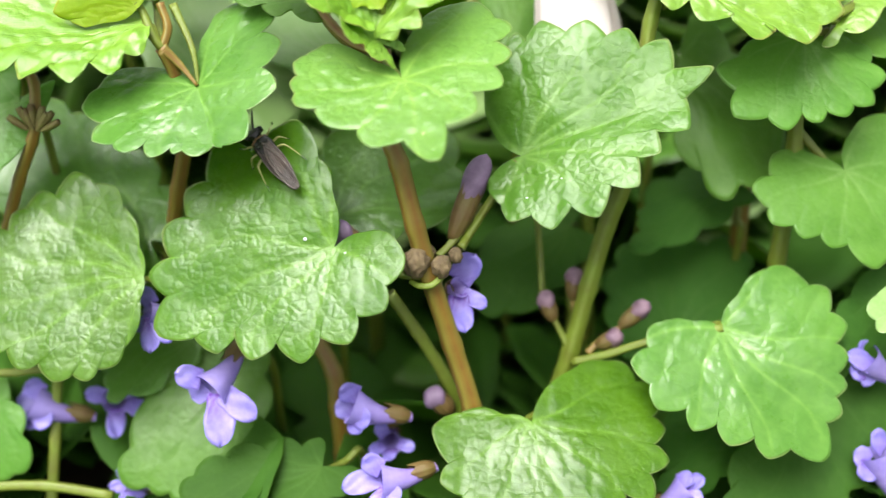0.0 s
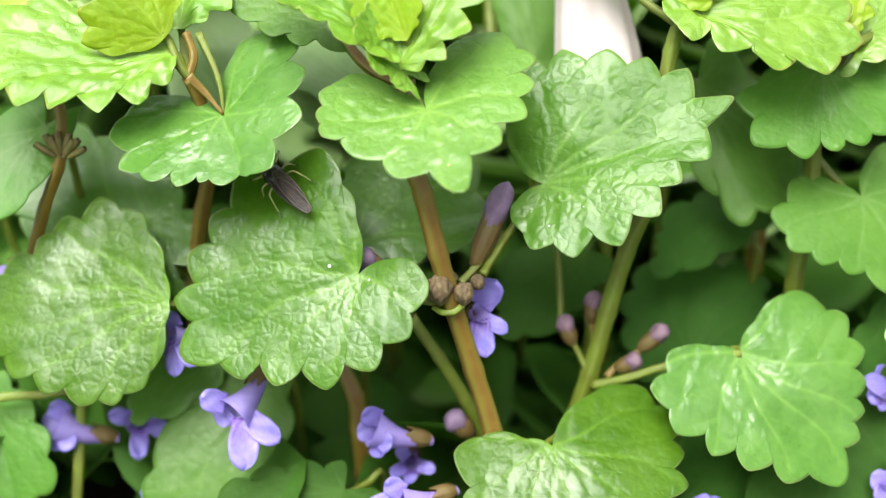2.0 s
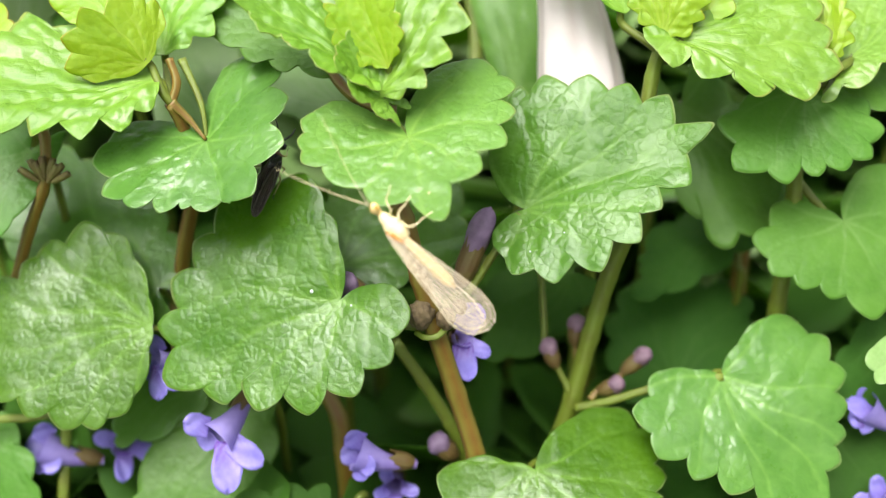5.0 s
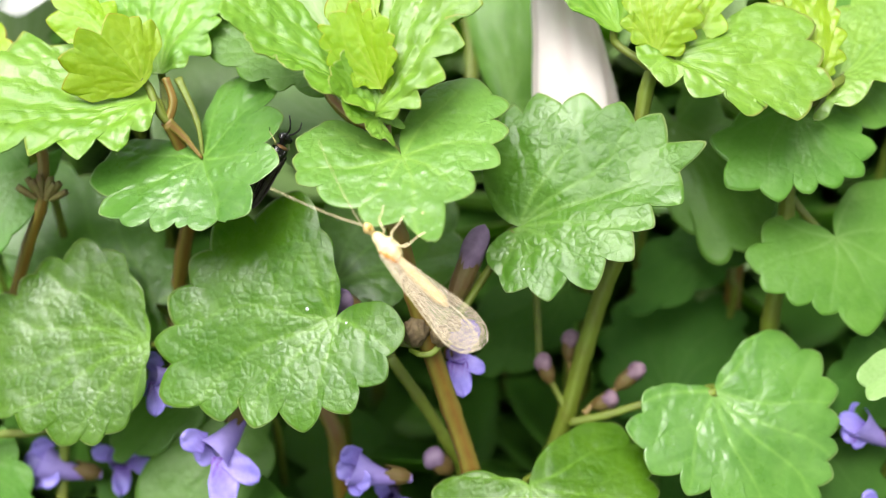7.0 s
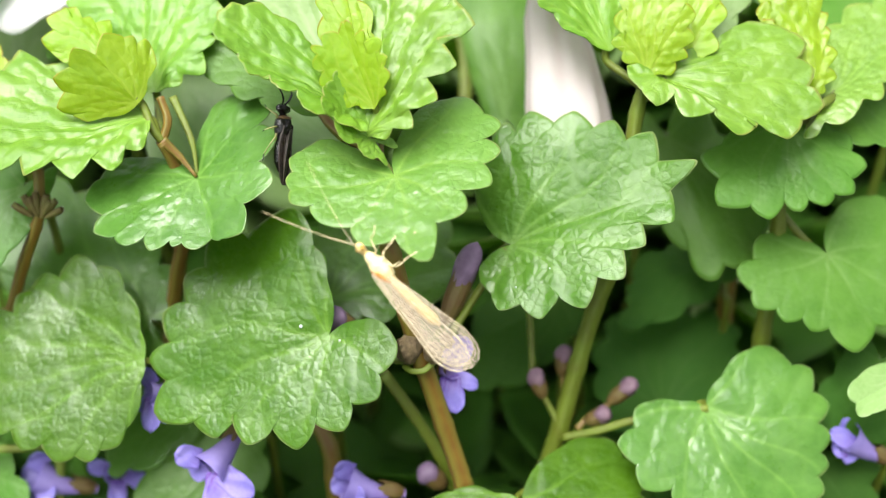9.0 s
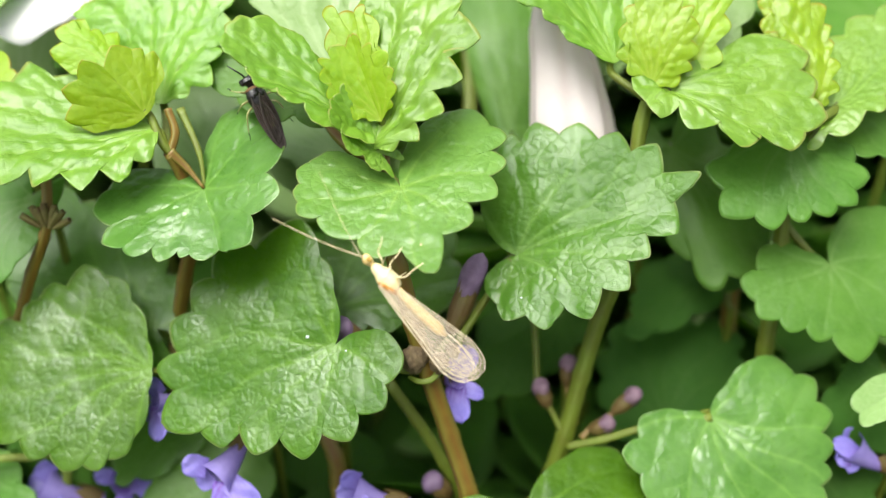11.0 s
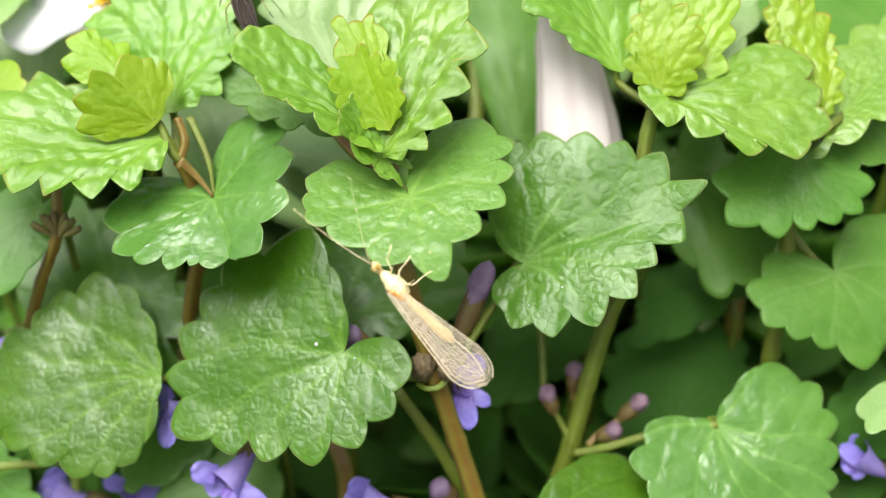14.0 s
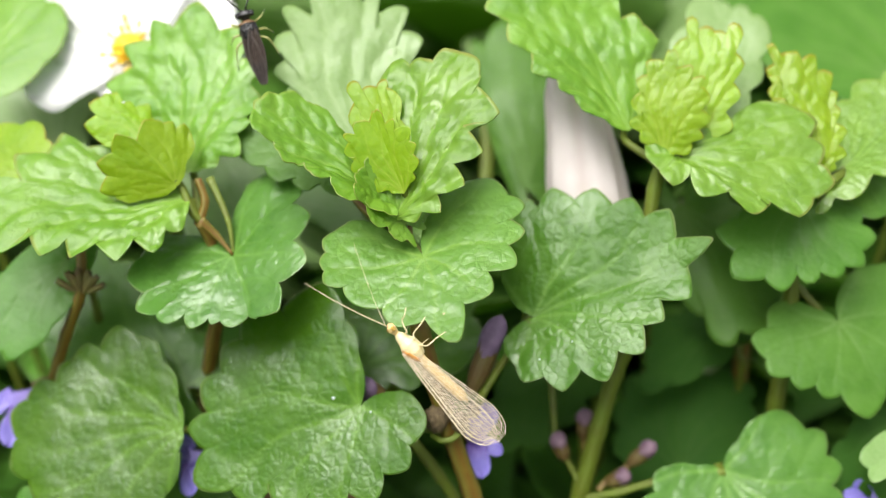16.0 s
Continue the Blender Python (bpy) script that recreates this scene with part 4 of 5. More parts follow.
# low leaves
ivy_e = plant((-0.0223, 0.0925, 0.0000), "ground ivy with broad glossy leaves near lilac-blue flowers")
LOW.append(ivy_e)
leaf(ivy_e, DEEP, (-0.0284, 0.0851, 0.0403), (-0.0194, 0.0011, -0.0029), (-0.0086, -0.0063, -0.0078), (-0.0101, 0.0084, 0.0068), seed=23, point=0, arch=0.38, notches=((-109, 0.27), (-107, 0.72), (-101, 0.89), (-94, 0.91), (-78, 0.79), (-56, 0.72), (-31, 0.77), (3, 0.91), (30, 0.79), (48, 0.69), (69, 0.77), (84, 0.81), (100, 0.89), (106, 0.67), (109, 0.32)), node=(-0.0215, 0.0911, 0.0338))
leaf(ivy_e, MATURE, (-0.0296, 0.0925, 0.0401), (-0.0143, 0.0083, 0.0064), (-0.012, 0.001, -0.0002), (-0.004, 0.0091, 0.0077), teeth=11, sinus=(35, 35), seed=24, node=(-0.0215, 0.0919, 0.0313))
leaf(ivy_e, MATURE, (-0.011, 0.0927, 0.0426), (0.0118, 0.0015, 0.0027), (0.0037, 0.0091, 0.0077), (0.0052, -0.0026, -0.0005), teeth=11, sinus=(35, 35), seed=25, node=(-0.0107, 0.0914, 0.0344))
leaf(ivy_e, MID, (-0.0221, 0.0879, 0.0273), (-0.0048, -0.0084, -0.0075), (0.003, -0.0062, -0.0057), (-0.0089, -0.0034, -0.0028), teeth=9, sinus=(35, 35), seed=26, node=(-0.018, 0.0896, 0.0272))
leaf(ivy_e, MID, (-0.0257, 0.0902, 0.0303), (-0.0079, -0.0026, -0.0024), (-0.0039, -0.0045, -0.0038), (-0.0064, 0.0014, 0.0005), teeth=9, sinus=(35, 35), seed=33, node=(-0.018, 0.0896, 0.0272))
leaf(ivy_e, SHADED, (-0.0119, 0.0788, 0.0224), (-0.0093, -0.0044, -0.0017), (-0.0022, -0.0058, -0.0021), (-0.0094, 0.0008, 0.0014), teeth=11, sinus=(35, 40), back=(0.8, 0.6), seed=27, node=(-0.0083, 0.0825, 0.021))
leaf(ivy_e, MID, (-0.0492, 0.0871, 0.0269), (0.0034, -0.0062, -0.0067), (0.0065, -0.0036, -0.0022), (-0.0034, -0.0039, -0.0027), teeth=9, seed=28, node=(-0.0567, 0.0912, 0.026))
stem(ivy_e, "stem", [(-0.013, 0.0891, 0.0304), (-0.0113, 0.0878, 0.027), (-0.0109, 0.0868, 0.0234), (-0.0105, 0.0864, 0.0176)], 0.0009, 0.0011, STEM)
stem(ivy_e, "stem", [(-0.0053, 0.0872, 0.0371), (-0.0025, 0.0865, 0.0328), (0.0003, 0.0859, 0.0277), (0.0021, 0.0854, 0.023)], 0.0006, 0.0007, STEM_GREEN)
ivy_f = plant((0.0204, 0.0878, 0.0000), "ground ivy with broad rounded glossy leaves low above the soil")
LOW.append(ivy_f)
leaf(ivy_f, MATURE, (0.0269, 0.0846, 0.0348), (0.0094, -0.0087, -0.009), (0.0129, -0.0015, -0.0011), (-0.0053, -0.0074, -0.0048), rug=1.25, seed=29, point=0.05, notches=((-129, 0.54), (-126, 1), (-115, 1.15), (-105, 1.07), (-90, 0.85), (-69, 0.71), (-46, 0.67), (-18, 0.73), (20, 0.79), (45, 0.71), (70, 0.75), (87, 0.85), (103, 1.01), (115, 0.82), (128, 0.57), (132, 0.28)), node=(0.0311, 0.0886, 0.0335))
leaf(ivy_f, DEEP, (0.0084, 0.0786, 0.0281), (0.0027, -0.0096, -0.0057), (0.0138, -0.0014, -0.0015), (-0.0103, -0.0032, -0.0015), rug=1.25, seed=30, point=0, notches=((-143, 0.77), (-135, 1.05), (-123, 1.05), (-105, 0.93), (-88, 0.83), (-67, 0.79), (-43, 0.73), (-23, 0.75), (-2, 0.85), (19, 0.82), (43, 0.81), (62, 0.85), (82, 0.8), (115, 0.64), (119, 0.29)), node=(0.0116, 0.0865, 0.0258))
# SHADED ones carry the dimness under the canopy in their colour
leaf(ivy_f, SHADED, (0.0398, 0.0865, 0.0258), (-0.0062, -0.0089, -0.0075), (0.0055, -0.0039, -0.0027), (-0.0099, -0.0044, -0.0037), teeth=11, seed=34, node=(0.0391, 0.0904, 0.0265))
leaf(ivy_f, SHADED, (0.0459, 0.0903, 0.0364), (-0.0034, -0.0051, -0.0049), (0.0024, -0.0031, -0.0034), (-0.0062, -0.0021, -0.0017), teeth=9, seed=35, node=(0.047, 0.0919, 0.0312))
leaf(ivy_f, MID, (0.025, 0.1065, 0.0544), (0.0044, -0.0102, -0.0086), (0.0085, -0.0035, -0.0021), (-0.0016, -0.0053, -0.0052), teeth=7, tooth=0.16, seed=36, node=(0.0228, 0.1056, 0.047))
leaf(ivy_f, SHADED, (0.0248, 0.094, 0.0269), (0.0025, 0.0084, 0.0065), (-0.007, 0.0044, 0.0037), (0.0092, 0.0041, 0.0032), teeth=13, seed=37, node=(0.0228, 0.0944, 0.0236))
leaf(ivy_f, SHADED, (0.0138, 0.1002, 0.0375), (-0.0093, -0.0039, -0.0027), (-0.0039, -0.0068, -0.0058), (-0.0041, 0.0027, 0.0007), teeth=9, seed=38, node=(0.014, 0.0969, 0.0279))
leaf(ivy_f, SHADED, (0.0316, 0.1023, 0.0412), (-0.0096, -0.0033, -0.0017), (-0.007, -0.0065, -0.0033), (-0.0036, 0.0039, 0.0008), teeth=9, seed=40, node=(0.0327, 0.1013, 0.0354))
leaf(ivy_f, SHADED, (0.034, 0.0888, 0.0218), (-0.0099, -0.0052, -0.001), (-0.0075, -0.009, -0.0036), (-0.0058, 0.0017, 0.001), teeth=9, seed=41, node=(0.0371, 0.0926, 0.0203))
stem(ivy_e, "stem", [(-0.0105, 0.0864, 0.0176), (-0.0102, 0.0868, 0.008), (-0.01, 0.0874, -0.002)], 0.0011, 0.0011, STEM)
# pale blurred leaves further back
ivy_g = plant((-0.0367, 0.1223, 0.0000), "pale grey-green broad leaves further back in the bed")
LOW.append(ivy_g)
leaf(ivy_g, DULL, (-0.0472, 0.1106, 0.0575), (-0.0008, 0.0153, 0.0125), (-0.0088, 0.0077, 0.0074), (0.0046, 0.009, 0.0075), teeth=9, seed=42, node=(-0.0478, 0.1137, 0.0469))
leaf(ivy_g, DULL, (-0.0109, 0.1034, 0.055), (-0.0087, 0.006, 0.0024), (-0.0046, -0.0014, -0.0004), (-0.0043, 0.0091, 0.0038), teeth=7, tooth=0.06, seed=43, node=(-0.0089, 0.1056, 0.047))
leaf(ivy_g, YOUNG, (-0.0515, 0.1094, 0.0695), (0.005, 0.0066, 0.0054), (-0.0011, 0.0079, 0.0058), (0.0068, 0.0006, 0.001), teeth=7, tooth=0.06, sharp=0.85, seed=44, node=(-0.0558, 0.1115, 0.0571))
leaf(ivy_g, TENDER, (-0.0494, 0.1, 0.0631), (0.0068, -0.0004, 0.0014), (0.0019, 0.0031, 0.0034), (0.0038, -0.0033, -0.0017), teeth=7, tooth=0.17, sharp=0.95, seed=45, node=(-0.0543, 0.1029, 0.0543))
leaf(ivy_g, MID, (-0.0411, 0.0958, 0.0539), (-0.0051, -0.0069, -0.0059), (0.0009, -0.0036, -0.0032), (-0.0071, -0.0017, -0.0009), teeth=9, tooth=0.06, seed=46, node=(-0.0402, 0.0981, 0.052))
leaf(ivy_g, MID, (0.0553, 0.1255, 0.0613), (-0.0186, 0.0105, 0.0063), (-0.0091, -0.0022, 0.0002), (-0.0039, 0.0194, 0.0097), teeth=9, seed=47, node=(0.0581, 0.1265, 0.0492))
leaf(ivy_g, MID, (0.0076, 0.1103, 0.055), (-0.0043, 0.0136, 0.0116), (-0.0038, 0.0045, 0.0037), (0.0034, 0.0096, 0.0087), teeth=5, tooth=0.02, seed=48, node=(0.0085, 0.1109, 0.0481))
leaf(ivy_g, DULL, (0.0454, 0.0846, 0.0385), (-0.0046, -0.0027, -0.0007), (-0.0024, -0.0038, -0.0005), (-0.003, 0.0001, 0.0012), teeth=5, tooth=0.05, seed=49, node=(0.0489, 0.0873, 0.0352))
leaf(ivy_g, DULL, (-0.0113, 0.1035, 0.0533), (-0.0079, 0.0074, 0.0048), (-0.0065, -0.0012, -0.0001), (-0.0012, 0.0105, 0.0062), teeth=7, tooth=0.05, seed=51, node=(-0.0081, 0.1067, 0.0468))
leaf(ivy_g, DULL, (-0.0233, 0.1014, 0.0517), (-0.0054, 0.0098, 0.007), (-0.0069, 0.0012, 0.0021), (0.0015, 0.0089, 0.0054), teeth=7, tooth=0.05, seed=52, node=(-0.0221, 0.1045, 0.043))
# flowers and buds
flower(ivy_e, (-0.0194, 0.0853, 0.0331), (-0.0224, 0.0803, 0.0305), (-0.0213, 0.0767, 0.0267), (-0.0179, 0.0785, 0.0286), (-0.0244, 0.0809, 0.0291), (-0.0255, 0.0805, 0.0324))
flower(ivy_e, (-0.0352, 0.0918, 0.0218), (-0.0340, 0.0873, 0.0239), (-0.0338, 0.0844, 0.0215), (-0.0371, 0.0872, 0.0250), (-0.0304, 0.0862, 0.0230), (-0.0333, 0.0887, 0.0252))
flower(ivy_e, (-0.0363, 0.0867, 0.0222), (-0.0421, 0.0862, 0.0243), (-0.0430, 0.0848, 0.0229), (-0.0403, 0.0841, 0.0231), (-0.0443, 0.0871, 0.0243), (-0.0430, 0.0871, 0.0263))
flower(ivy_e, (-0.0032, 0.0820, 0.0259), (-0.0090, 0.0814, 0.0278), (-0.0086, 0.0799, 0.0264), (-0.0076, 0.0796, 0.0274), (-0.0107, 0.0820, 0.0272), (-0.0102, 0.0819, 0.0294))
flower(ivy_e, (-0.0053, 0.0865, 0.0207), (-0.0054, 0.0826, 0.0220), (-0.0055, 0.0811, 0.0214), (-0.0074, 0.0819, 0.0215), (-0.0030, 0.0821, 0.0219), (-0.0060, 0.0834, 0.0226))
flower(ivy_e, (-0.0007, 0.0776, 0.0234), (-0.0061, 0.0757, 0.0232), (-0.0070, 0.0737, 0.0213), (-0.0045, 0.0738, 0.0227), (-0.0098, 0.0758, 0.0225), (-0.0078, 0.0767, 0.0252))
flower(ivy_a, (0.0006, 0.0868, 0.0378), (0.0016, 0.0857, 0.0388), (0.0021, 0.0826, 0.0359), (0.0041, 0.0846, 0.0374), (0.0006, 0.0846, 0.0362), (0.0031, 0.0870, 0.0418))
flower(ivy_e, (-0.0263, 0.0874, 0.0353), (-0.0287, 0.0855, 0.0361), (-0.0284, 0.0828, 0.0333), (-0.0264, 0.0834, 0.0340), (-0.0301, 0.0849, 0.0343), (-0.0292, 0.0862, 0.0385))
flower(ivy_e, (-0.0291, 0.0819, 0.0169), (-0.032, 0.0811, 0.0185), (-0.0324, 0.0792, 0.0171), (-0.0342, 0.0811, 0.0195))
flower(ivy_f, (0.0199, 0.0773, 0.0179), (0.0238, 0.0777, 0.0206), (0.0252, 0.0765, 0.0205), (0.0227, 0.0765, 0.0195))
flower(ivy_f, (0.0466, 0.0844, 0.0281), (0.0417, 0.0848, 0.0309), (0.0404, 0.0838, 0.0303), (0.0404, 0.0851, 0.032))
flower(ivy_f, (0.0466, 0.0779, 0.0169), (0.0428, 0.0802, 0.0229), (0.0413, 0.0781, 0.0212), (0.0398, 0.0804, 0.0242))
flower(ivy_e, (-0.044, 0.0929, 0.0408), (-0.0478, 0.0908, 0.0392), (-0.0485, 0.0877, 0.0359), (-0.0522, 0.0909, 0.0404))
bud(ivy_a, (0.0008, 0.0857, 0.044), (0.004, 0.089, 0.0513))
bud(ivy_a, (-0.0077, 0.086, 0.0429), (-0.0105, 0.0857, 0.0455))
bud(ivy_e, (0.0009, 0.0838, 0.0251), (-0.0017, 0.0841, 0.0276))
bud(ivy_b, (0.0112, 0.089, 0.0326), (0.01, 0.0901, 0.0356), small=True)
bud(ivy_b, (0.0155, 0.0873, 0.0308), (0.0179, 0.0869, 0.0325), small=True)
bud(ivy_b, (0.0179, 0.0886, 0.0322), (0.0208, 0.0893, 0.0347), small=True)
bud(ivy_b, (0.0132, 0.0907, 0.0341), (0.0134, 0.092, 0.0373), small=True)
stem(ivy_b, "stalk", [(0.0132, 0.0871, 0.0289), (0.0124, 0.0881, 0.0307), (0.0111, 0.0891, 0.033)], 0.0004, 0.0003, STEM_GREEN)
stem(ivy_b, "stalk", [(0.0132, 0.0871, 0.0289), (0.0167, 0.0863, 0.0305), (0.0204, 0.0857, 0.0324), (0.0271, 0.0846, 0.0348)], 0.00045, 0.0004, STEM_GREEN)
stem(ivy_b, "stalk", [(0.0102, 0.0913, 0.0331), (0.01, 0.0943, 0.0374), (0.0098, 0.0973, 0.0404)], 0.00035, 0.0003, STEM_GREEN)
stem(ivy_a, "stalk", [(-0.0005, 0.0843, 0.043), (0.0008, 0.0854, 0.0439), (0.0037, 0.088, 0.0464)], 0.0004, 0.00035, STEM_GREEN)
stem(ivy_a, "stalk", [(0.0016, 0.0847, 0.0437), (0.0029, 0.0866, 0.045), (0.0068, 0.0885, 0.0508)], 0.0004, 0.00035, STEM_GREEN)
nutlet(ivy_a, (-0.0025, 0.0827, 0.0433), 0.0011)
nutlet(ivy_a, (-0.0002, 0.0826, 0.0430), 0.001)
nutlet(ivy_a, (-0.0038, 0.0841, 0.0422), 0.0006)
nutlet(ivy_a, (0.0011, 0.0844, 0.0431), 0.0006)
nutlet(ivy_a, (-0.0013, 0.0848, 0.0432), 0.0006)
stem(ivy_a, "bract", [(-0.003, 0.0829, 0.0412), (-0.0022, 0.0822, 0.0411), (-0.0011, 0.082, 0.0413), (-0.0003, 0.0826, 0.0417)], 0.00028, 0.00034, STEM_GREEN)
dry_calyx(ivy_g, (-0.0389, 0.0926, 0.0525), (-0.09, 0.51, 2.09))
dry_calyx(ivy_g, (-0.0386, 0.0926, 0.0524), (0.76, 0.46, 2))
dry_calyx(ivy_g, (-0.0392, 0.0926, 0.0524), (-0.94, 0.35, 1.81))
dry_calyx(ivy_g, (-0.0395, 0.0925, 0.0522), (-1.58, 0.03, 1.26))
dry_calyx(ivy_g, (-0.0384, 0.0925, 0.0523), (1.51, 0.25, 1.63))
dry_calyx(ivy_g, (-0.0382, 0.0924, 0.0521), (2.04, -0.07, 1.08))
dry_calyx(ivy_g, (-0.039, 0.0925, 0.0522), (-0.52, 0.25, 1.63))
dry_calyx(ivy_g, (-0.0386, 0.0924, 0.0521), (1.08, 0.2, 1.54))
stem(ivy_g, "stem", [(-0.0441, 0.0926, 0.0404), (-0.0415, 0.0928, 0.0467), (-0.0395, 0.0929, 0.0508), (-0.039, 0.0933, 0.0527), (-0.0391, 0.0951, 0.0557), (-0.0399, 0.0958, 0.0569)], 0.0006, 0.0005, STEM)
stem(ivy_g, "stem", [(-0.0406, 0.0812, 0.0146), (-0.0402, 0.0847, 0.0207), (-0.0397, 0.0875, 0.0266), (-0.0383, 0.0878, 0.032)], 0.0006, 0.0005, STEM_GREEN)
stem(ivy_g, "stem", [(-0.056, 0.0797, 0.018), (-0.0469, 0.08, 0.0186), (-0.0401, 0.0801, 0.0187), (-0.0333, 0.0796, 0.0178)], 0.0005, 0.0005, STEM_GREEN)
stem(ivy_g, "stem", [(-0.055, 0.0833, 0.0283), (-0.0465, 0.0849, 0.029), (-0.0429, 0.0858, 0.0286), (-0.0399, 0.0868, 0.0284)], 0.0005, 0.0004, STEM_GREEN)
stem(ivy_f, "stem", [(0.0323, 0.1009, 0.0188), (0.0328, 0.1017, 0.0262), (0.0331, 0.1029, 0.0323), (0.0329, 0.1032, 0.0387), (0.0329, 0.1035, 0.0433)], 0.0009, 0.0008, STEM)
stem(ivy_f, "stem", [(0.003, 0.1134, 0.0524), (0.0034, 0.1186, 0.0573), (0.0028, 0.1231, 0.0612)], 0.0008, 0.0007, STEM_GREEN)
# the white flowers
furled_flower((0.0147, 0.0992, 0.0503), (0.012, 0.1084, 0.0686), (0.0191, 0.0992, 0.0502))
white_flower((-0.0364, 0.1136, 0.0708), (-0.0367, 0.1114, 0.069), (0, -0.8, 0.6), 0.0112)
# drops of dew on two leaves, and a blemish
def dew_drop(at, up, radius):
    at, up = Vector(at), Vector(up).normalized()
    bm = bmesh.new()
    bmesh.ops.create_icosphere(bm, subdivisions=3, radius=radius)
    for v in bm.verts:
        v.co.z *= 0.7
    data = bpy.data.meshes.new("dew_drop")
    bm.to_mesh(data)
    bm.free()
    data.polygons.foreach_set("use_smooth", [True] * len(data.polygons))
    data.materials.append(DEW)
    ob = tagged(new("dew_drop", data), "tiny bright dew drop lying on a green leaf", "drop", "dew drops on the leaves")
    ob.matrix_world = Matrix.Translation(at + up * radius * 0.4) @ up.to_track_quat("Z", "Y").to_matrix().to_4x4()
    return ob


for at, up, radius in (((-0.0126, 0.08346, 0.04533), (-0.08, -0.81, 0.58), 0.00017), ((-0.00888, 0.08205, 0.0447), (-0.32, -0.53, 0.78), 0.00012), ((0.00751, 0.08466, 0.04892), (-0.29, -0.54, 0.79), 0.0001), ((0.0106, 0.08508, 0.05068), (-0.38, -0.52, 0.77), 0.00008)):
    dew_drop(at, up, radius)


def blemish(owner, at, up, radius):
    at, up = Vector(at), Vector(up).normalized()
    bm = bmesh.new()
    bmesh.ops.create_icosphere(bm, subdivisions=3, radius=radius)
    turn = up.to_track_quat("Z", "Y").to_matrix()
    for v in bm.verts:
        v.co *= 1 + 0.35 * noise.noise(v.co * 9000)
        v.co.z *= 0.25
        v.co = turn @ v.co
    data = bpy.data.meshes.new("blemish")
    bm.to_mesh(data)
    bm.free()
    data.materials.append(SCAB)
    return part("blemish", data, owner, "small pale brown blemish on the leaf", at)


blemish(ivy_a, (-0.0016, 0.07972, 0.05744), (-0.15, -0.47, 0.87), 0.0003)
# where the insects stand, time by time: head, wing tips, back
LACEWING_ROWS = [
    (0.0, (0.0399, 0.04198, 0.03271), (0.0448, 0.03955, 0.02451), (0, -0.87, 0.5)),
    (1.8, (0.03817, 0.04292, 0.03434), (0.04314, 0.04045, 0.02606), (0, -0.87, 0.5)),
    (2.1, (0.0211, 0.06113, 0.03388), (0.02627, 0.05799, 0.02444), (0, -0.87, 0.5)),
    (2.2, (0.00817, 0.06714, 0.03628), (0.01226, 0.06313, 0.02535), (0, -0.87, 0.5)),
    (2.3, (-0.00378, 0.07666, 0.05077), (0.00054, 0.07267, 0.04186), (0.2, -0.85, 0.49)),
    (2.4, (-0.00456, 0.0796, 0.05586), (-0.01452, 0.07547, 0.0467), (0, -0.87, 0.5)),
    (2.5, (-0.00348, 0.07838, 0.05375), (-0.00349, 0.07215, 0.04096), (-0.19, -0.93, 0.31)),
    (2.6, (-0.00441, 0.07736, 0.05577), (0.0023, 0.07312, 0.04543), (-0.47, -0.88, 0.05)),
    (2.7, (-0.00492, 0.07735, 0.05615), (0.00258, 0.07412, 0.04716), (-0.62, -0.76, -0.2)),
    (3.0, (-0.00602, 0.07765, 0.05689), (0.0041, 0.07478, 0.0477), (-0.63, -0.7, -0.33)),
    (3.5, (-0.00621, 0.07783, 0.0574), (0.00357, 0.07489, 0.0479), (-0.63, -0.7, -0.33)),
    (4.0, (-0.00637, 0.07783, 0.05739), (0.00355, 0.07491, 0.04793), (-0.63, -0.7, -0.33)),
    (7.0, (-0.00658, 0.07785, 0.05744), (0.00353, 0.07485, 0.04783), (-0.63, -0.7, -0.33)),
    (16.0, (-0.00665, 0.07792, 0.05755), (0.00371, 0.07483, 0.04777), (-0.63, -0.7, -0.33)),
]
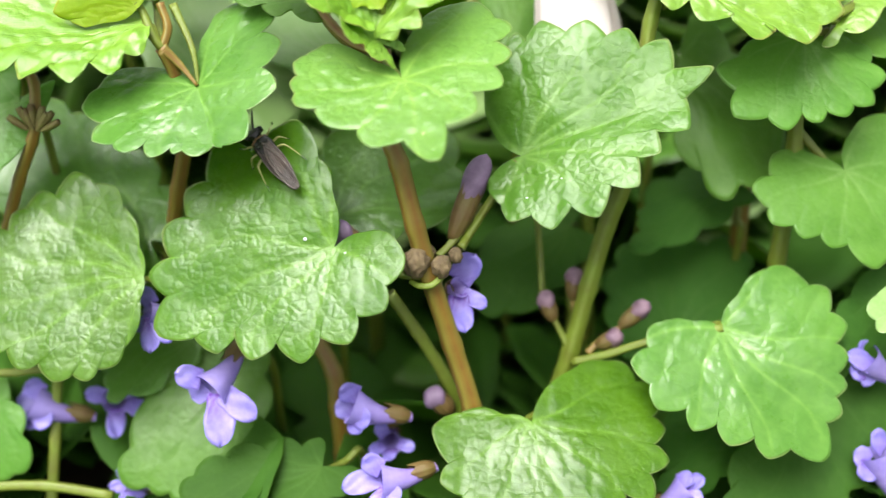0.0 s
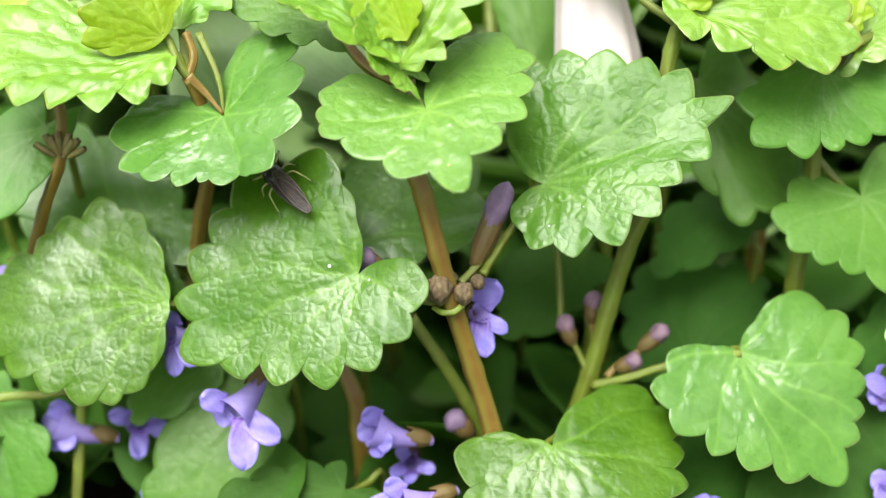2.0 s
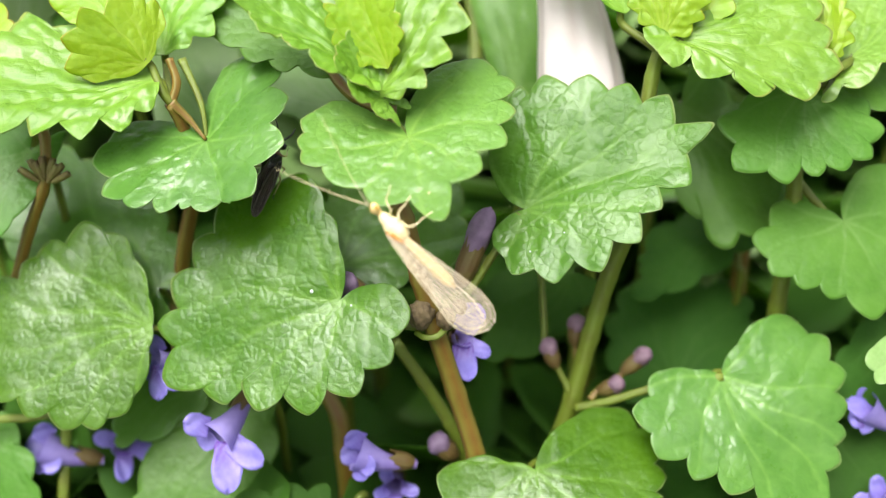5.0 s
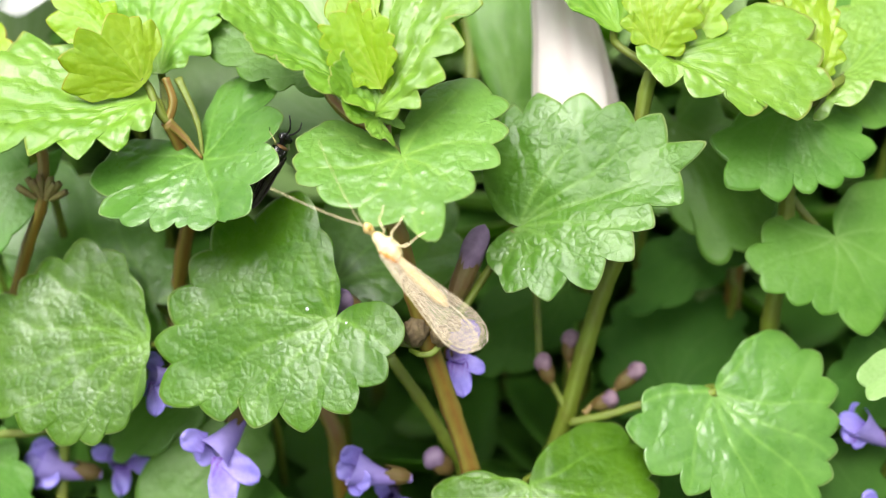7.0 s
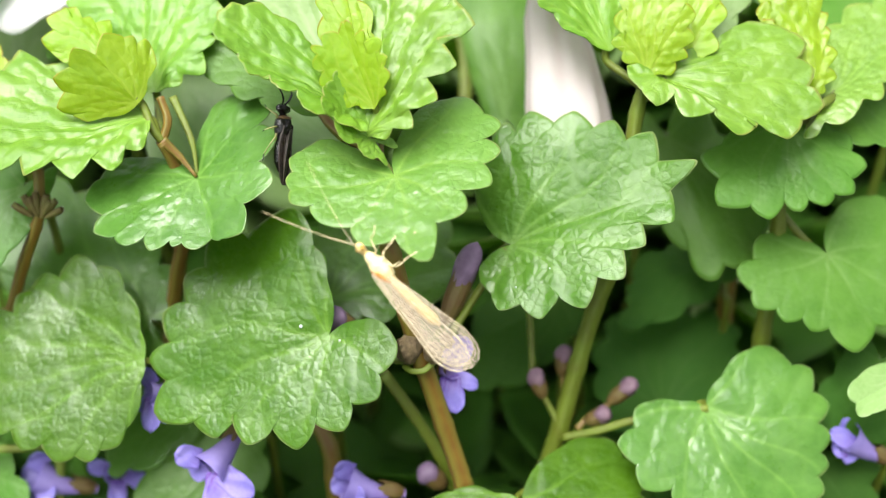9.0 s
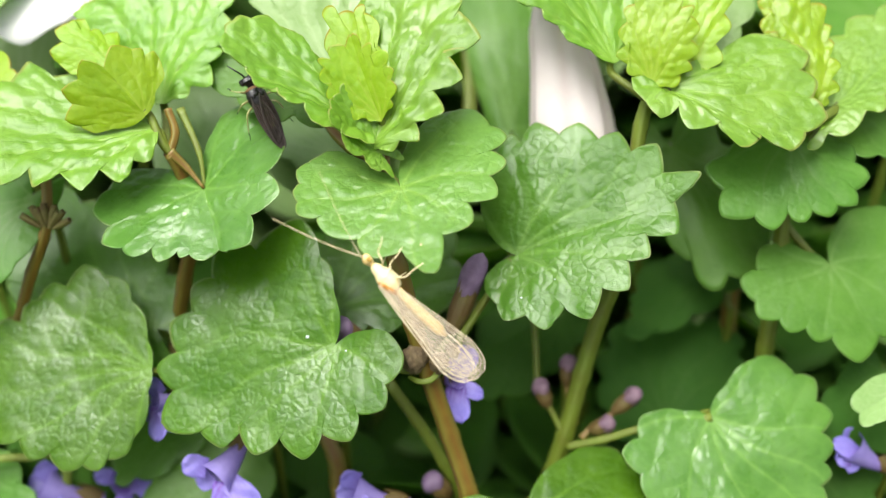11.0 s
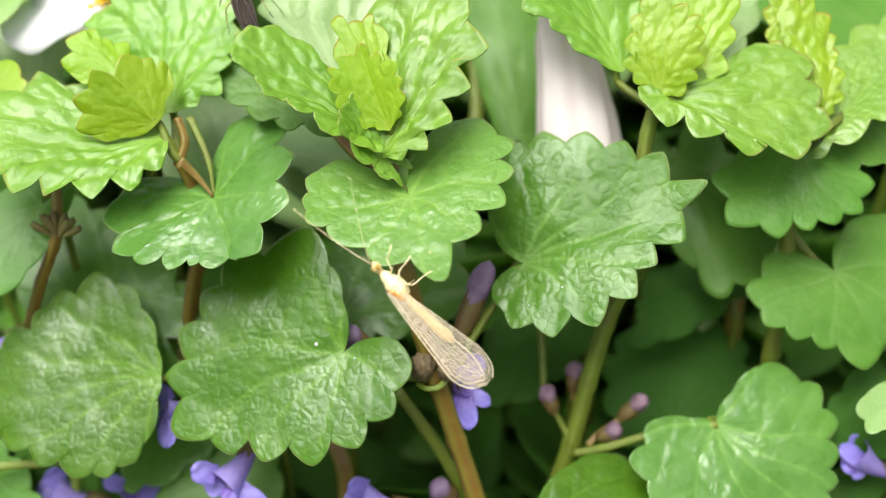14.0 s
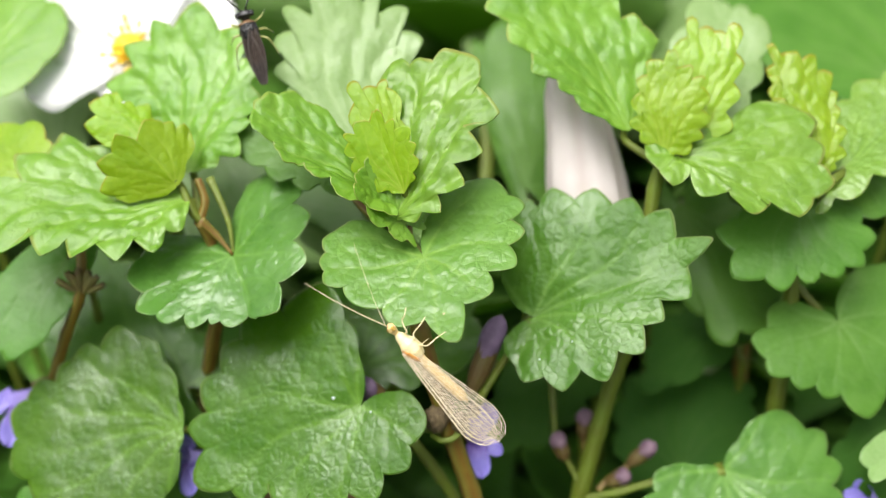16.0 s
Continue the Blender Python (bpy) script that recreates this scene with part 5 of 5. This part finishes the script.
ANTENNA_ROWS = [
    (0.0, (0.0399, 0.04198, 0.03271), (0.0381, 0.04557, 0.03894), (0, -0.87, 0.5)),
    (2.2, (0.00817, 0.06714, 0.03628), (0.00627, 0.07113, 0.0432), (0, -0.87, 0.5)),
    (2.4, (-0.00456, 0.0796, 0.05586), (-0.00111, 0.08201, 0.06204), (0, -0.87, 0.5)),
    (2.6, (-0.00441, 0.07736, 0.05577), (-0.00842, 0.07843, 0.06063), (0, -0.87, 0.5)),
    (2.7, (-0.00492, 0.07735, 0.05615), (-0.01061, 0.0754, 0.05738), (0, -0.87, 0.5)),
    (2.8, (-0.00514, 0.07742, 0.05628), (-0.01292, 0.07562, 0.05675), (0, -0.87, 0.5)),
    (3.0, (-0.00601, 0.07756, 0.05694), (-0.01105, 0.07717, 0.06044), (0, -0.87, 0.5)),
    (3.5, (-0.00621, 0.07783, 0.0574), (-0.01294, 0.07753, 0.06005), (0, -0.87, 0.5)),
    (4.0, (-0.00637, 0.07783, 0.05739), (-0.01313, 0.07753, 0.06005), (0, -0.87, 0.5)),
    (7.0, (-0.00658, 0.07785, 0.05744), (-0.01371, 0.07778, 0.06048), (0, -0.87, 0.5)),
    (9.0, (-0.00649, 0.07786, 0.05746), (-0.01371, 0.07768, 0.0603), (0, -0.87, 0.5)),
    (11.5, (-0.00657, 0.07786, 0.05744), (-0.01326, 0.07799, 0.06084), (0, -0.87, 0.5)),
    (12.5, (-0.00653, 0.07785, 0.05742), (-0.01263, 0.07829, 0.06137), (0, -0.87, 0.5)),
    (14.5, (-0.00656, 0.07787, 0.05747), (-0.01171, 0.07781, 0.06156), (0, -0.87, 0.5)),
    (15.0, (-0.00656, 0.07787, 0.05745), (-0.01249, 0.07774, 0.06144), (0, -0.87, 0.5)),
    (16.0, (-0.00665, 0.07792, 0.05755), (-0.01353, 0.07828, 0.06135), (0, -0.87, 0.5)),
]
SAWFLY_ROWS = [
    (0.0, (-0.01774, 0.09107, 0.05241), (-0.01267, 0.08582, 0.04846), (-0.16, -0.73, 0.66)),
    (0.5, (-0.01731, 0.09028, 0.05141), (-0.01226, 0.0858, 0.04821), (-0.16, -0.73, 0.66)),
    (1.0, (-0.01774, 0.09066, 0.05167), (-0.01261, 0.08626, 0.0486), (-0.16, -0.73, 0.66)),
    (1.5, (-0.01933, 0.09159, 0.05212), (-0.01353, 0.08708, 0.04924), (-0.16, -0.73, 0.66)),
    (2.0, (-0.01937, 0.09148, 0.05193), (-0.01454, 0.0871, 0.04908), (-0.16, -0.73, 0.66)),
    (2.6, (-0.01844, 0.09219, 0.05296), (-0.0157, 0.08714, 0.04877), (0, -0.75, 0.66)),
    (3.2, (-0.01837, 0.09261, 0.05329), (-0.01695, 0.08767, 0.04889), (0.2, -0.85, 0.49)),
    (4.0, (-0.01759, 0.09306, 0.05426), (-0.01839, 0.0882, 0.04901), (0.37, -0.8, 0.46)),
    (6.5, (-0.01496, 0.09221, 0.0593), (-0.0177, 0.08965, 0.05487), (0.91, -0.41, 0.02)),
    (7.0, (-0.01516, 0.0923, 0.05946), (-0.01781, 0.08971, 0.05497), (0.91, -0.41, 0.02)),
    (7.5, (-0.01533, 0.09292, 0.06053), (-0.01708, 0.08995, 0.05538), (0.92, -0.37, 0.1)),
    (8.0, (-0.01539, 0.09325, 0.0611), (-0.01667, 0.09027, 0.05595), (0.93, -0.32, 0.19)),
    (8.5, (-0.01515, 0.09411, 0.0626), (-0.01526, 0.09076, 0.05679), (0.93, -0.32, 0.19)),
    (9.2, (-0.01506, 0.09448, 0.06324), (-0.01517, 0.09104, 0.05728), (0.93, -0.32, 0.19)),
    (11.3, (-0.01893, 0.0968, 0.06664), (-0.01526, 0.09356, 0.06105), (0.29, -0.83, 0.48)),
    (11.8, (-0.01917, 0.09773, 0.06727), (-0.01598, 0.09535, 0.06313), (0.19, -0.74, 0.65)),
    (12.5, (-0.02032, 0.09935, 0.06907), (-0.01688, 0.09662, 0.06434), (0, -0.75, 0.66)),
    (13.0, (-0.01946, 0.09897, 0.0724), (-0.01835, 0.09683, 0.0667), (0, -0.75, 0.66)),
    (13.5, (-0.02009, 0.10042, 0.07392), (-0.01846, 0.09731, 0.06854), (0, -0.81, 0.58)),
    (14.0, (-0.02076, 0.10159, 0.07594), (-0.01848, 0.09839, 0.07041), (0, -0.87, 0.5)),
    (14.5, (-0.02037, 0.10171, 0.07615), (-0.01907, 0.09856, 0.0707), (0, -0.87, 0.5)),
    (15.0, (-0.0205, 0.1019, 0.07648), (-0.01893, 0.09868, 0.07091), (0, -0.87, 0.5)),
    (15.5, (-0.02106, 0.10273, 0.07791), (-0.01931, 0.09947, 0.07228), (0, -0.87, 0.5)),
    (16.0, (-0.02121, 0.10279, 0.07802), (-0.01918, 0.09932, 0.07202), (0, -0.87, 0.5)),
]
stem(ivy_b, "stalk", [(0.0146, 0.0872, 0.0299), (0.0161, 0.0881, 0.031), (0.0182, 0.0886, 0.0323)], 0.0004, 0.0003, STEM)
stem(ivy_b, "stalk", [(0.0141, 0.0883, 0.0309), (0.0135, 0.0897, 0.0324), (0.0132, 0.0908, 0.0342)], 0.0004, 0.0003, STEM)
# -- plants end


# ---- the insects ----
CREAM = plain_material("cream_thorax", (0.62, 0.5, 0.24), (0.74, 0.63, 0.36), 1500, 0.4, 0.0001)
STRAW = plain_material("straw_body", (0.55, 0.38, 0.13), (0.66, 0.51, 0.25), 1500, 0.4, 0.0001)
RUSTY = plain_material("rusty_back", (0.45, 0.17, 0.03), (0.55, 0.27, 0.06), 1500, 0.4, 0.0001)
PALE_LIMB = plain_material("pale_limb", (0.7, 0.58, 0.3), (0.78, 0.68, 0.42), 1500, 0.4, 0.00005)
EYE_GOLD = plain_material("golden_eye", (0.3, 0.18, 0.03), (0.42, 0.28, 0.06), 2500, 0.2, 0.00005)
JET = plain_material("jet_black", (0.004, 0.0035, 0.003), (0.01, 0.009, 0.008), 1500, 0.14, 0.0001)
HAZEL = plain_material("hazel_collar", (0.1, 0.05, 0.015), (0.18, 0.09, 0.03), 1500, 0.4, 0.0001)
DUN_LIMB = plain_material("dun_limb", (0.22, 0.23, 0.06), (0.34, 0.33, 0.12), 1500, 0.4, 0.00005)


def film_material(name, tone, opacity, rough, light=1.3):
    m, tree, shader = material(name)
    tree.links.new(blend(tree, ramp(tree, grain(tree, 900), 0.3, 0.7), tone, tuple(min(1, v * light) for v in tone)), shader.inputs["Base Color"])
    shader.inputs["Roughness"].default_value = rough
    shader.inputs["Alpha"].default_value = opacity
    shader.inputs["Specular IOR Level"].default_value = 0.5 if opacity < 0.5 else 0.12
    bump(tree, shader, grain(tree, 2500, 2), 0.3, 0.0001)
    return m


GAUZE = film_material("gauze_wing", (0.5, 0.43, 0.36), 0.09, 0.25)
SMOKE = film_material("smoky_wing", (0.022, 0.015, 0.011), 0.84, 0.42, 3.0)
SOOT = film_material("sooty_wing", (0.014, 0.011, 0.01), 0.92, 0.45, 1.8)
VEIN_STRAW = plain_material("wing_vein", (0.6, 0.5, 0.32), (0.72, 0.63, 0.46), 1500, 0.45, 0.00003)
VEIN_DARK = plain_material("dark_vein", (0.03, 0.02, 0.015), (0.05, 0.04, 0.03), 1500, 0.45, 0.00003)


def blob(name, sections, mat, parent, at=(0, 0, 0), sides=14, rings=0.0):
    """A rounded body along y: sections of (y, half width, half height, rise)."""
    verts, faces = [], []
    keys = np.array(sections, float)
    ys = np.linspace(keys[0, 0], keys[-1, 0], 26)
    order = np.argsort(keys[:, 0])
    for n, y in enumerate(ys):
        w, h, z = (np.interp(y, keys[order, 0], keys[order, k]) for k in (1, 2, 3))
        w, h = w * (1 + rings * math.cos(n * 2.2)), h * (1 + rings * math.cos(n * 2.2))
        for k in range(sides):
            a = 2 * math.pi * k / sides
            verts.append((w * math.cos(a), y, z + h * math.sin(a)))
    for i in range(len(ys) - 1):
        for k in range(sides):
            a, b = i * sides + k, i * sides + (k + 1) % sides
            faces.append((a, b, b + sides, a + sides))
    faces += [tuple(range(sides))[::-1], tuple(range(len(verts) - sides, len(verts)))]
    ob = new(name, mesh_from(name, verts, faces, mat))
    ob.parent, ob.location = parent, at
    return ob


def limb(name, points, radii, mat, parent, at=(0, 0, 0)):
    line = spline(points, 5)
    r = np.interp(np.linspace(0, 1, len(line)), np.linspace(0, 1, len(radii)), radii)
    verts, faces = tube(line, r, 7)
    ob = new(name, mesh_from(name, verts, faces, mat))
    ob.parent, ob.location = parent, at
    return ob


def wing_edge(t, long, chord, lance=False):
    """Fore and hind reach of a wing at t along it; lance: widest in the middle and narrow at its end."""
    if lance:
        full = (0.3 + 0.7 * math.sin(math.pi * 0.5 * min(1, t / 0.45))) * math.sqrt(max(0.0, 1 - max(0, (t - 0.4) / 0.6) ** 2.1))
        return 0.5 * chord * full, -0.5 * chord * full
    full = math.sqrt(max(0.0, 1 - max(0, (t - 0.74) / 0.26) ** 2.4)) * (0.15 + 0.85 * min(1, t / 0.76) ** 0.85)
    return 0.38 * chord * full, -0.62 * chord * full


def wing(name, long, chord, side, film, parent, at, cross=9, thick=0.00004, lance=False):
    """A membrane wing, its length along -y, with long veins and cross veins."""
    n, m, verts, faces = 28, 10, [], []
    for i in range(n + 1):
        t = i / n
        fore, hind = wing_edge(t, long, chord, lance)
        for j in range(m + 1):
            x = hind + (fore - hind) * j / m
            verts.append((side * x, -t * long, 0.02 * chord * math.cos(9 * j / m * math.pi) * min(1, 4 * t)))
    for i in range(n):
        for j in range(m):
            q = (i * (m + 1) + j, i * (m + 1) + j + 1, (i + 1) * (m + 1) + j + 1, (i + 1) * (m + 1) + j)
            faces.append(q if side > 0 else q[::-1])
    ob = new(name, mesh_from(name, verts, faces, film))
    ob.parent, ob.location = parent, at
    verts, faces = [], []

    def thread_along(points, r):
        v, f = tube(points, [r] * len(points), 5, 0, False)
        base = len(verts)
        verts.extend(v)
        faces.extend(tuple(k + base for k in q) for q in f)

    def spot(t, s):
        fore, hind = wing_edge(t, long, chord, lance)
        return np.array((side * (hind + (fore - hind) * s), -t * long, 0.02 * chord * math.cos(9 * s * math.pi) * min(1, 4 * t)))

    lines = (0.0, 0.13, 0.27, 0.4, 0.52, 0.63, 0.76, 0.88, 1.0) if lance else (0.0, 0.1, 0.2, 0.31, 0.42, 0.53, 0.64, 0.76, 0.88, 1.0)
    for s in lines:
        thread_along([spot(t, s) for t in np.linspace(0.02, 0.995, 22)], thick * (2.6 if s in (0.0, 1.0) else 1.0))
    for a, b in zip(lines, lines[1:]):
        for k in range(cross):
            t = 0.08 + 0.88 * (k + 0.5 * (round(a * 10) % 2) + 0.3 * math.sin(7 * k + 31 * a)) / cross
            if t < 0.98:
                thread_along([spot(t, a), spot(min(0.99, t + 0.02), (a + b) / 2), spot(min(0.99, t + 0.035), b)], thick * (0.5 if lance else 0.9))
    if lance:
        ob.data.materials.append(SOOT)
        for f in ob.data.polygons:
            f.material_index = 1 if f.center.y < -0.6 * long + 0.12 * chord * math.sin(f.center.x / chord * 9) else 0
    net = new("vein_net", mesh_from("vein_net", verts, faces, thread_material[film.name]))
    net.parent = ob
    return ob


thread_material = {"gauze_wing": VEIN_STRAW, "smoky_wing": VEIN_DARK}


def lacewing():
    root = tagged(new("lacewing"), "straw-coloured lacewing with clear veined wings, clinging to a leaf", "insect")
    mm = 0.001
    blob("thorax", [(1.5 * mm, 0.2 * mm, 0.2 * mm, 0), (1.1 * mm, 0.5 * mm, 0.45 * mm, 0), (0.5 * mm, 0.66 * mm, 0.62 * mm, 0), (0.1 * mm, 0.85 * mm, 0.85 * mm, 0), (-0.8 * mm, 0.8 * mm, 0.85 * mm, -0.05 * mm), (-1.5 * mm, 0.5 * mm, 0.55 * mm, 0)], CREAM, root)
    blob("back_plate", [(0.1 * mm, 0.1 * mm, 0.05 * mm, 0.78 * mm), (-0.4 * mm, 0.5 * mm, 0.26 * mm, 0.7 * mm), (-1.4 * mm, 0.42 * mm, 0.26 * mm, 0.5 * mm), (-2.0 * mm, 0.05 * mm, 0.05 * mm, 0.35 * mm)], RUSTY, root)
    head = blob("head", [(2.55 * mm, 0.1 * mm, 0.1 * mm, -0.1 * mm), (2.3 * mm, 0.4 * mm, 0.36 * mm, -0.05 * mm), (1.9 * mm, 0.52 * mm, 0.4 * mm, 0), (1.5 * mm, 0.3 * mm, 0.26 * mm, 0), (1.1 * mm, 0.24 * mm, 0.22 * mm, 0)], STRAW, root)
    for s in (1, -1):
        eye = blob("eye", [(0.26 * mm, 0.02 * mm, 0.02 * mm, 0), (0.15 * mm, 0.2 * mm, 0.2 * mm, 0), (-0.15 * mm, 0.2 * mm, 0.2 * mm, 0), (-0.26 * mm, 0.02 * mm, 0.02 * mm, 0)], EYE_GOLD, head, (s * 0.5 * mm, 2.0 * mm, 0.08 * mm))
    blob("abdomen", [(-0.9 * mm, 0.35 * mm, 0.35 * mm, 0.05 * mm), (-2.5 * mm, 0.42 * mm, 0.42 * mm, 0.15 * mm), (-5 * mm, 0.5 * mm, 0.52 * mm, 0.15 * mm), (-6.6 * mm, 0.5 * mm, 0.54 * mm, 0.1 * mm), (-7.4 * mm, 0.12 * mm, 0.12 * mm, 0.1 * mm)], STRAW, root, rings=0.05)
    for s in (1, -1):
        for y, reach, forth in ((0.9, 1.3, 1.3), (0.1, 1.9, 0.5), (-0.6, 2.2, -0.7)):
            limb("leg", [(s * 0.35 * mm, y * mm, -0.4 * mm), (s * 1.1 * mm, (y + forth * 0.1) * mm, -0.35 * mm), (s * 1.2 * mm, (y + forth * 0.8) * mm, -0.7 * mm), (s * 1.75 * mm, (y + forth * 1.0) * mm, -reach * 0.8 * mm), (s * 1.95 * mm, (y + forth * 1.3) * mm, -(reach + 0.3) * mm)], [0.00007, 0.00005, 0.000035], PALE_LIMB, root)
    wings = {}
    for s, word in ((1, "right"), (-1, "left")):
        wings["fore", s] = wing("forewing", 11.9 * mm, 3.7 * mm, s, GAUZE, root, (s * 0.35 * mm, 0.1 * mm, 0.55 * mm), 14, 0.000012)
        wings["hind", s] = wing("hindwing", 10.8 * mm, 3.2 * mm, s, GAUZE, root, (s * 0.25 * mm, -0.6 * mm, 0.5 * mm), 11, 0.00001)
    feelers = [limb("antenna", [(0, 0, 0), (0.05 * mm, 2.5 * mm, 0.1 * mm), (0.1 * mm, 5.5 * mm, 0.0), (0, 8.2 * mm, -0.3 * mm)], [r * (1 if s > 0 else 0.65) for r in (0.000042, 0.00003, 0.00002)], PALE_LIMB, root, (s * 0.2 * mm, 2.45 * mm, 0.15 * mm)) for s in (1, -1)]
    return root, wings, feelers


def sawfly():
    root = tagged(new("sawfly"), "small black winged insect with smoky wings folded over its back", "insect")
    mm = 0.001
    blob("thorax", [(1.95 * mm, 0.3 * mm, 0.25 * mm, 0.8 * mm), (1.6 * mm, 0.8 * mm, 0.62 * mm, 0.8 * mm), (0.9 * mm, 1.0 * mm, 0.8 * mm, 0.85 * mm), (0.2 * mm, 0.95 * mm, 0.75 * mm, 0.8 * mm), (-0.6 * mm, 0.7 * mm, 0.5 * mm, 0.75 * mm)], JET, root)
    blob("collar", [(1.75 * mm, 0.55 * mm, 0.42 * mm, 0.86 * mm), (1.6 * mm, 0.84 * mm, 0.66 * mm, 0.84 * mm), (1.45 * mm, 0.86 * mm, 0.68 * mm, 0.84 * mm), (1.35 * mm, 0.7 * mm, 0.5 * mm, 0.84 * mm)], HAZEL, root)
    for x, y, r in ((0.0, 1.15, 0.34), (0.42, 0.75, 0.26), (-0.42, 0.75, 0.26), (0.0, 0.5, 0.22)):
        blob("back_lobe", [((y + r) * mm, 0.03 * mm, 0.02 * mm, 1.5 * mm), ((y + 0.5 * r) * mm, 0.8 * r * mm, 0.14 * mm, 1.53 * mm), ((y - 0.5 * r) * mm, 0.8 * r * mm, 0.14 * mm, 1.53 * mm), ((y - r) * mm, 0.03 * mm, 0.02 * mm, 1.5 * mm)], JET, root, (x * mm, 0, 0))
    head = blob("head", [(2.95 * mm, 0.15 * mm, 0.12 * mm, 0.65 * mm), (2.75 * mm, 0.7 * mm, 0.46 * mm, 0.72 * mm), (2.35 * mm, 0.86 * mm, 0.55 * mm, 0.78 * mm), (2.05 * mm, 0.5 * mm, 0.36 * mm, 0.78 * mm), (1.85 * mm, 0.28 * mm, 0.24 * mm, 0.78 * mm)], JET, root)
    for s in (1, -1):
        blob("eye", [(0.36 * mm, 0.02 * mm, 0.02 * mm, 0), (0.18 * mm, 0.24 * mm, 0.34 * mm, 0), (-0.18 * mm, 0.24 * mm, 0.34 * mm, 0), (-0.36 * mm, 0.02 * mm, 0.02 * mm, 0)], JET, head, (s * 0.72 * mm, 2.45 * mm, 0.82 * mm))
        limb("antenna", [(s * 0.2 * mm, 2.85 * mm, 0.85 * mm), (s * 0.55 * mm, 3.3 * mm, 1.15 * mm), (s * 0.95 * mm, 3.9 * mm, 1.15 * mm), (s * 1.25 * mm, 4.5 * mm, 0.85 * mm)], [0.00009, 0.0001, 0.00008, 0.00005], JET, root)
        for y, out, forth in ((1.5, 1.7, 0.8), (0.7, 2.0, -0.4), (0.1, 2.0, -1.9)):
            leg = limb("leg", [(s * 0.6 * mm, y * mm, 0.5 * mm), (s * out * 0.75 * mm, (y + forth * 0.25) * mm, 0.9 * mm), (s * out * 0.95 * mm, (y + forth * 0.7) * mm, 0.45 * mm), (s * (out + 0.1) * mm, (y + forth * 1.1) * mm, 0.06 * mm)], [0.00012, 0.0001, 0.000055, 0.00004], DUN_LIMB, root)
            limb("foot", [(s * (out + 0.1) * mm, (y + forth * 1.1) * mm, 0.06 * mm), (s * (out + 0.16) * mm, (y + forth * 1.3) * mm, 0.04 * mm), (s * (out + 0.3) * mm, (y + forth * 1.45) * mm, 0.03 * mm)], [0.000045, 0.00004, 0.00003], JET, leg)
    blob("abdomen", [(-0.5 * mm, 0.7 * mm, 0.5 * mm, 0.72 * mm), (-1.4 * mm, 0.92 * mm, 0.58 * mm, 0.66 * mm), (-2.6 * mm, 0.75 * mm, 0.48 * mm, 0.58 * mm), (-3.5 * mm, 0.15 * mm, 0.12 * mm, 0.5 * mm)], JET, root, rings=0.06)
    for s in (1, -1):
        for name, long, chord, z, turn in (("forewing", 5.7, 1.5, 1.5 + 0.06 * s, 4), ("hindwing", 4.6, 1.2, 1.34 + 0.04 * s, 3)):
            w = wing(name, long * mm, chord * mm, s, SMOKE, root, (s * 0.42 * mm, 0.9 * mm, z * mm), 3, 0.000028, True)
            w.rotation_euler = (radians(5), radians(s * 14), radians(-s * turn))
    return root


def stance(head, tail, back, reach):
    """The pose of an insect from its head, its wing tips and the way its back faces; reach: its head's distance from its origin."""
    y = (Vector(head) - Vector(tail)).normalized()
    x = y.cross(Vector(back)).normalized()
    z = x.cross(y)
    at = Vector(head) - y * reach
    return Matrix.Translation(at) @ Matrix((x, y, z)).transposed().to_4x4()


lacewing_thing, lacewing_wings, lacewing_feelers = lacewing()
sawfly_thing = sawfly()


def wing_rows(s, hind):
    """Wings beat in flight and fold roof-like at rest: seconds, how far spread, beat in degrees."""
    beats = [(0.0, 1, 20), (2.15, 1, 30), (2.2, 1, -20), (2.25, 1, 35), (2.3, 1, -15), (2.35, 1.1, 40), (2.4, 1.25, -20), (2.45, 1.1, 20), (2.5, 0.85, 66), (2.55, 0.65, 20), (2.6, 0.4, 20), (2.7, 0.12, 5), (2.8, 0.03, 0), (3.0, 0, 0), (16.0, 0, 0)]
    at = (s * (0.25 if hind else 0.35) * 0.001, (-0.6 if hind else 0.1) * 0.001, (0.5 if hind else 0.55) * 0.001)
    rows = []
    for t, open_, beat in beats:
        m = Matrix.Translation(at) @ Matrix.Rotation(radians(s * ((62 if hind else 78) * open_ + 2)), 4, "Z") @ Matrix.Rotation(radians(s * ((66 if hind else 68) * (1 - open_) - beat * open_)), 4, "Y")
        rows.append((t, m))
    return rows


def motions():
    walk(lacewing_thing, [(t, stance(head, tail, back, 0.0026)) for t, head, tail, back in LACEWING_ROWS])
    for (kind, s), ob in lacewing_wings.items():
        walk(ob, wing_rows(s, kind == "hind"))
    for s, ob in zip((1, -1), lacewing_feelers):
        rows = []
        for t, root, tip, _ in ANTENNA_ROWS:
            at = max(0, min(len(LACEWING_ROWS) - 1, sum(r[0] <= t + 0.01 for r in LACEWING_ROWS) - 1))
            body = stance(*LACEWING_ROWS[at][1:], 0.0026)
            way = body.to_3x3().inverted() @ (Vector(tip) - Vector(root))
            if s < 0:
                # the second feeler lies over the leaf
                hold = body.to_3x3().inverted()
                way = Matrix.Rotation(radians(-42), 3, hold @ Vector((0, -0.87, 0.5))) @ way
                way += hold @ Vector((0, -0.87, 0.5)) * way.length * 0.12
            turn = way.to_track_quat("Y", "Z").to_matrix().to_4x4()
            rows.append((t, Matrix.Translation((s * 0.0002, 0.00245, 0.00015)) @ turn))
        walk(ob, rows)
    walk(sawfly_thing, [(t, stance(head, tail, back, 0.0029)) for t, head, tail, back in SAWFLY_ROWS])


motions()
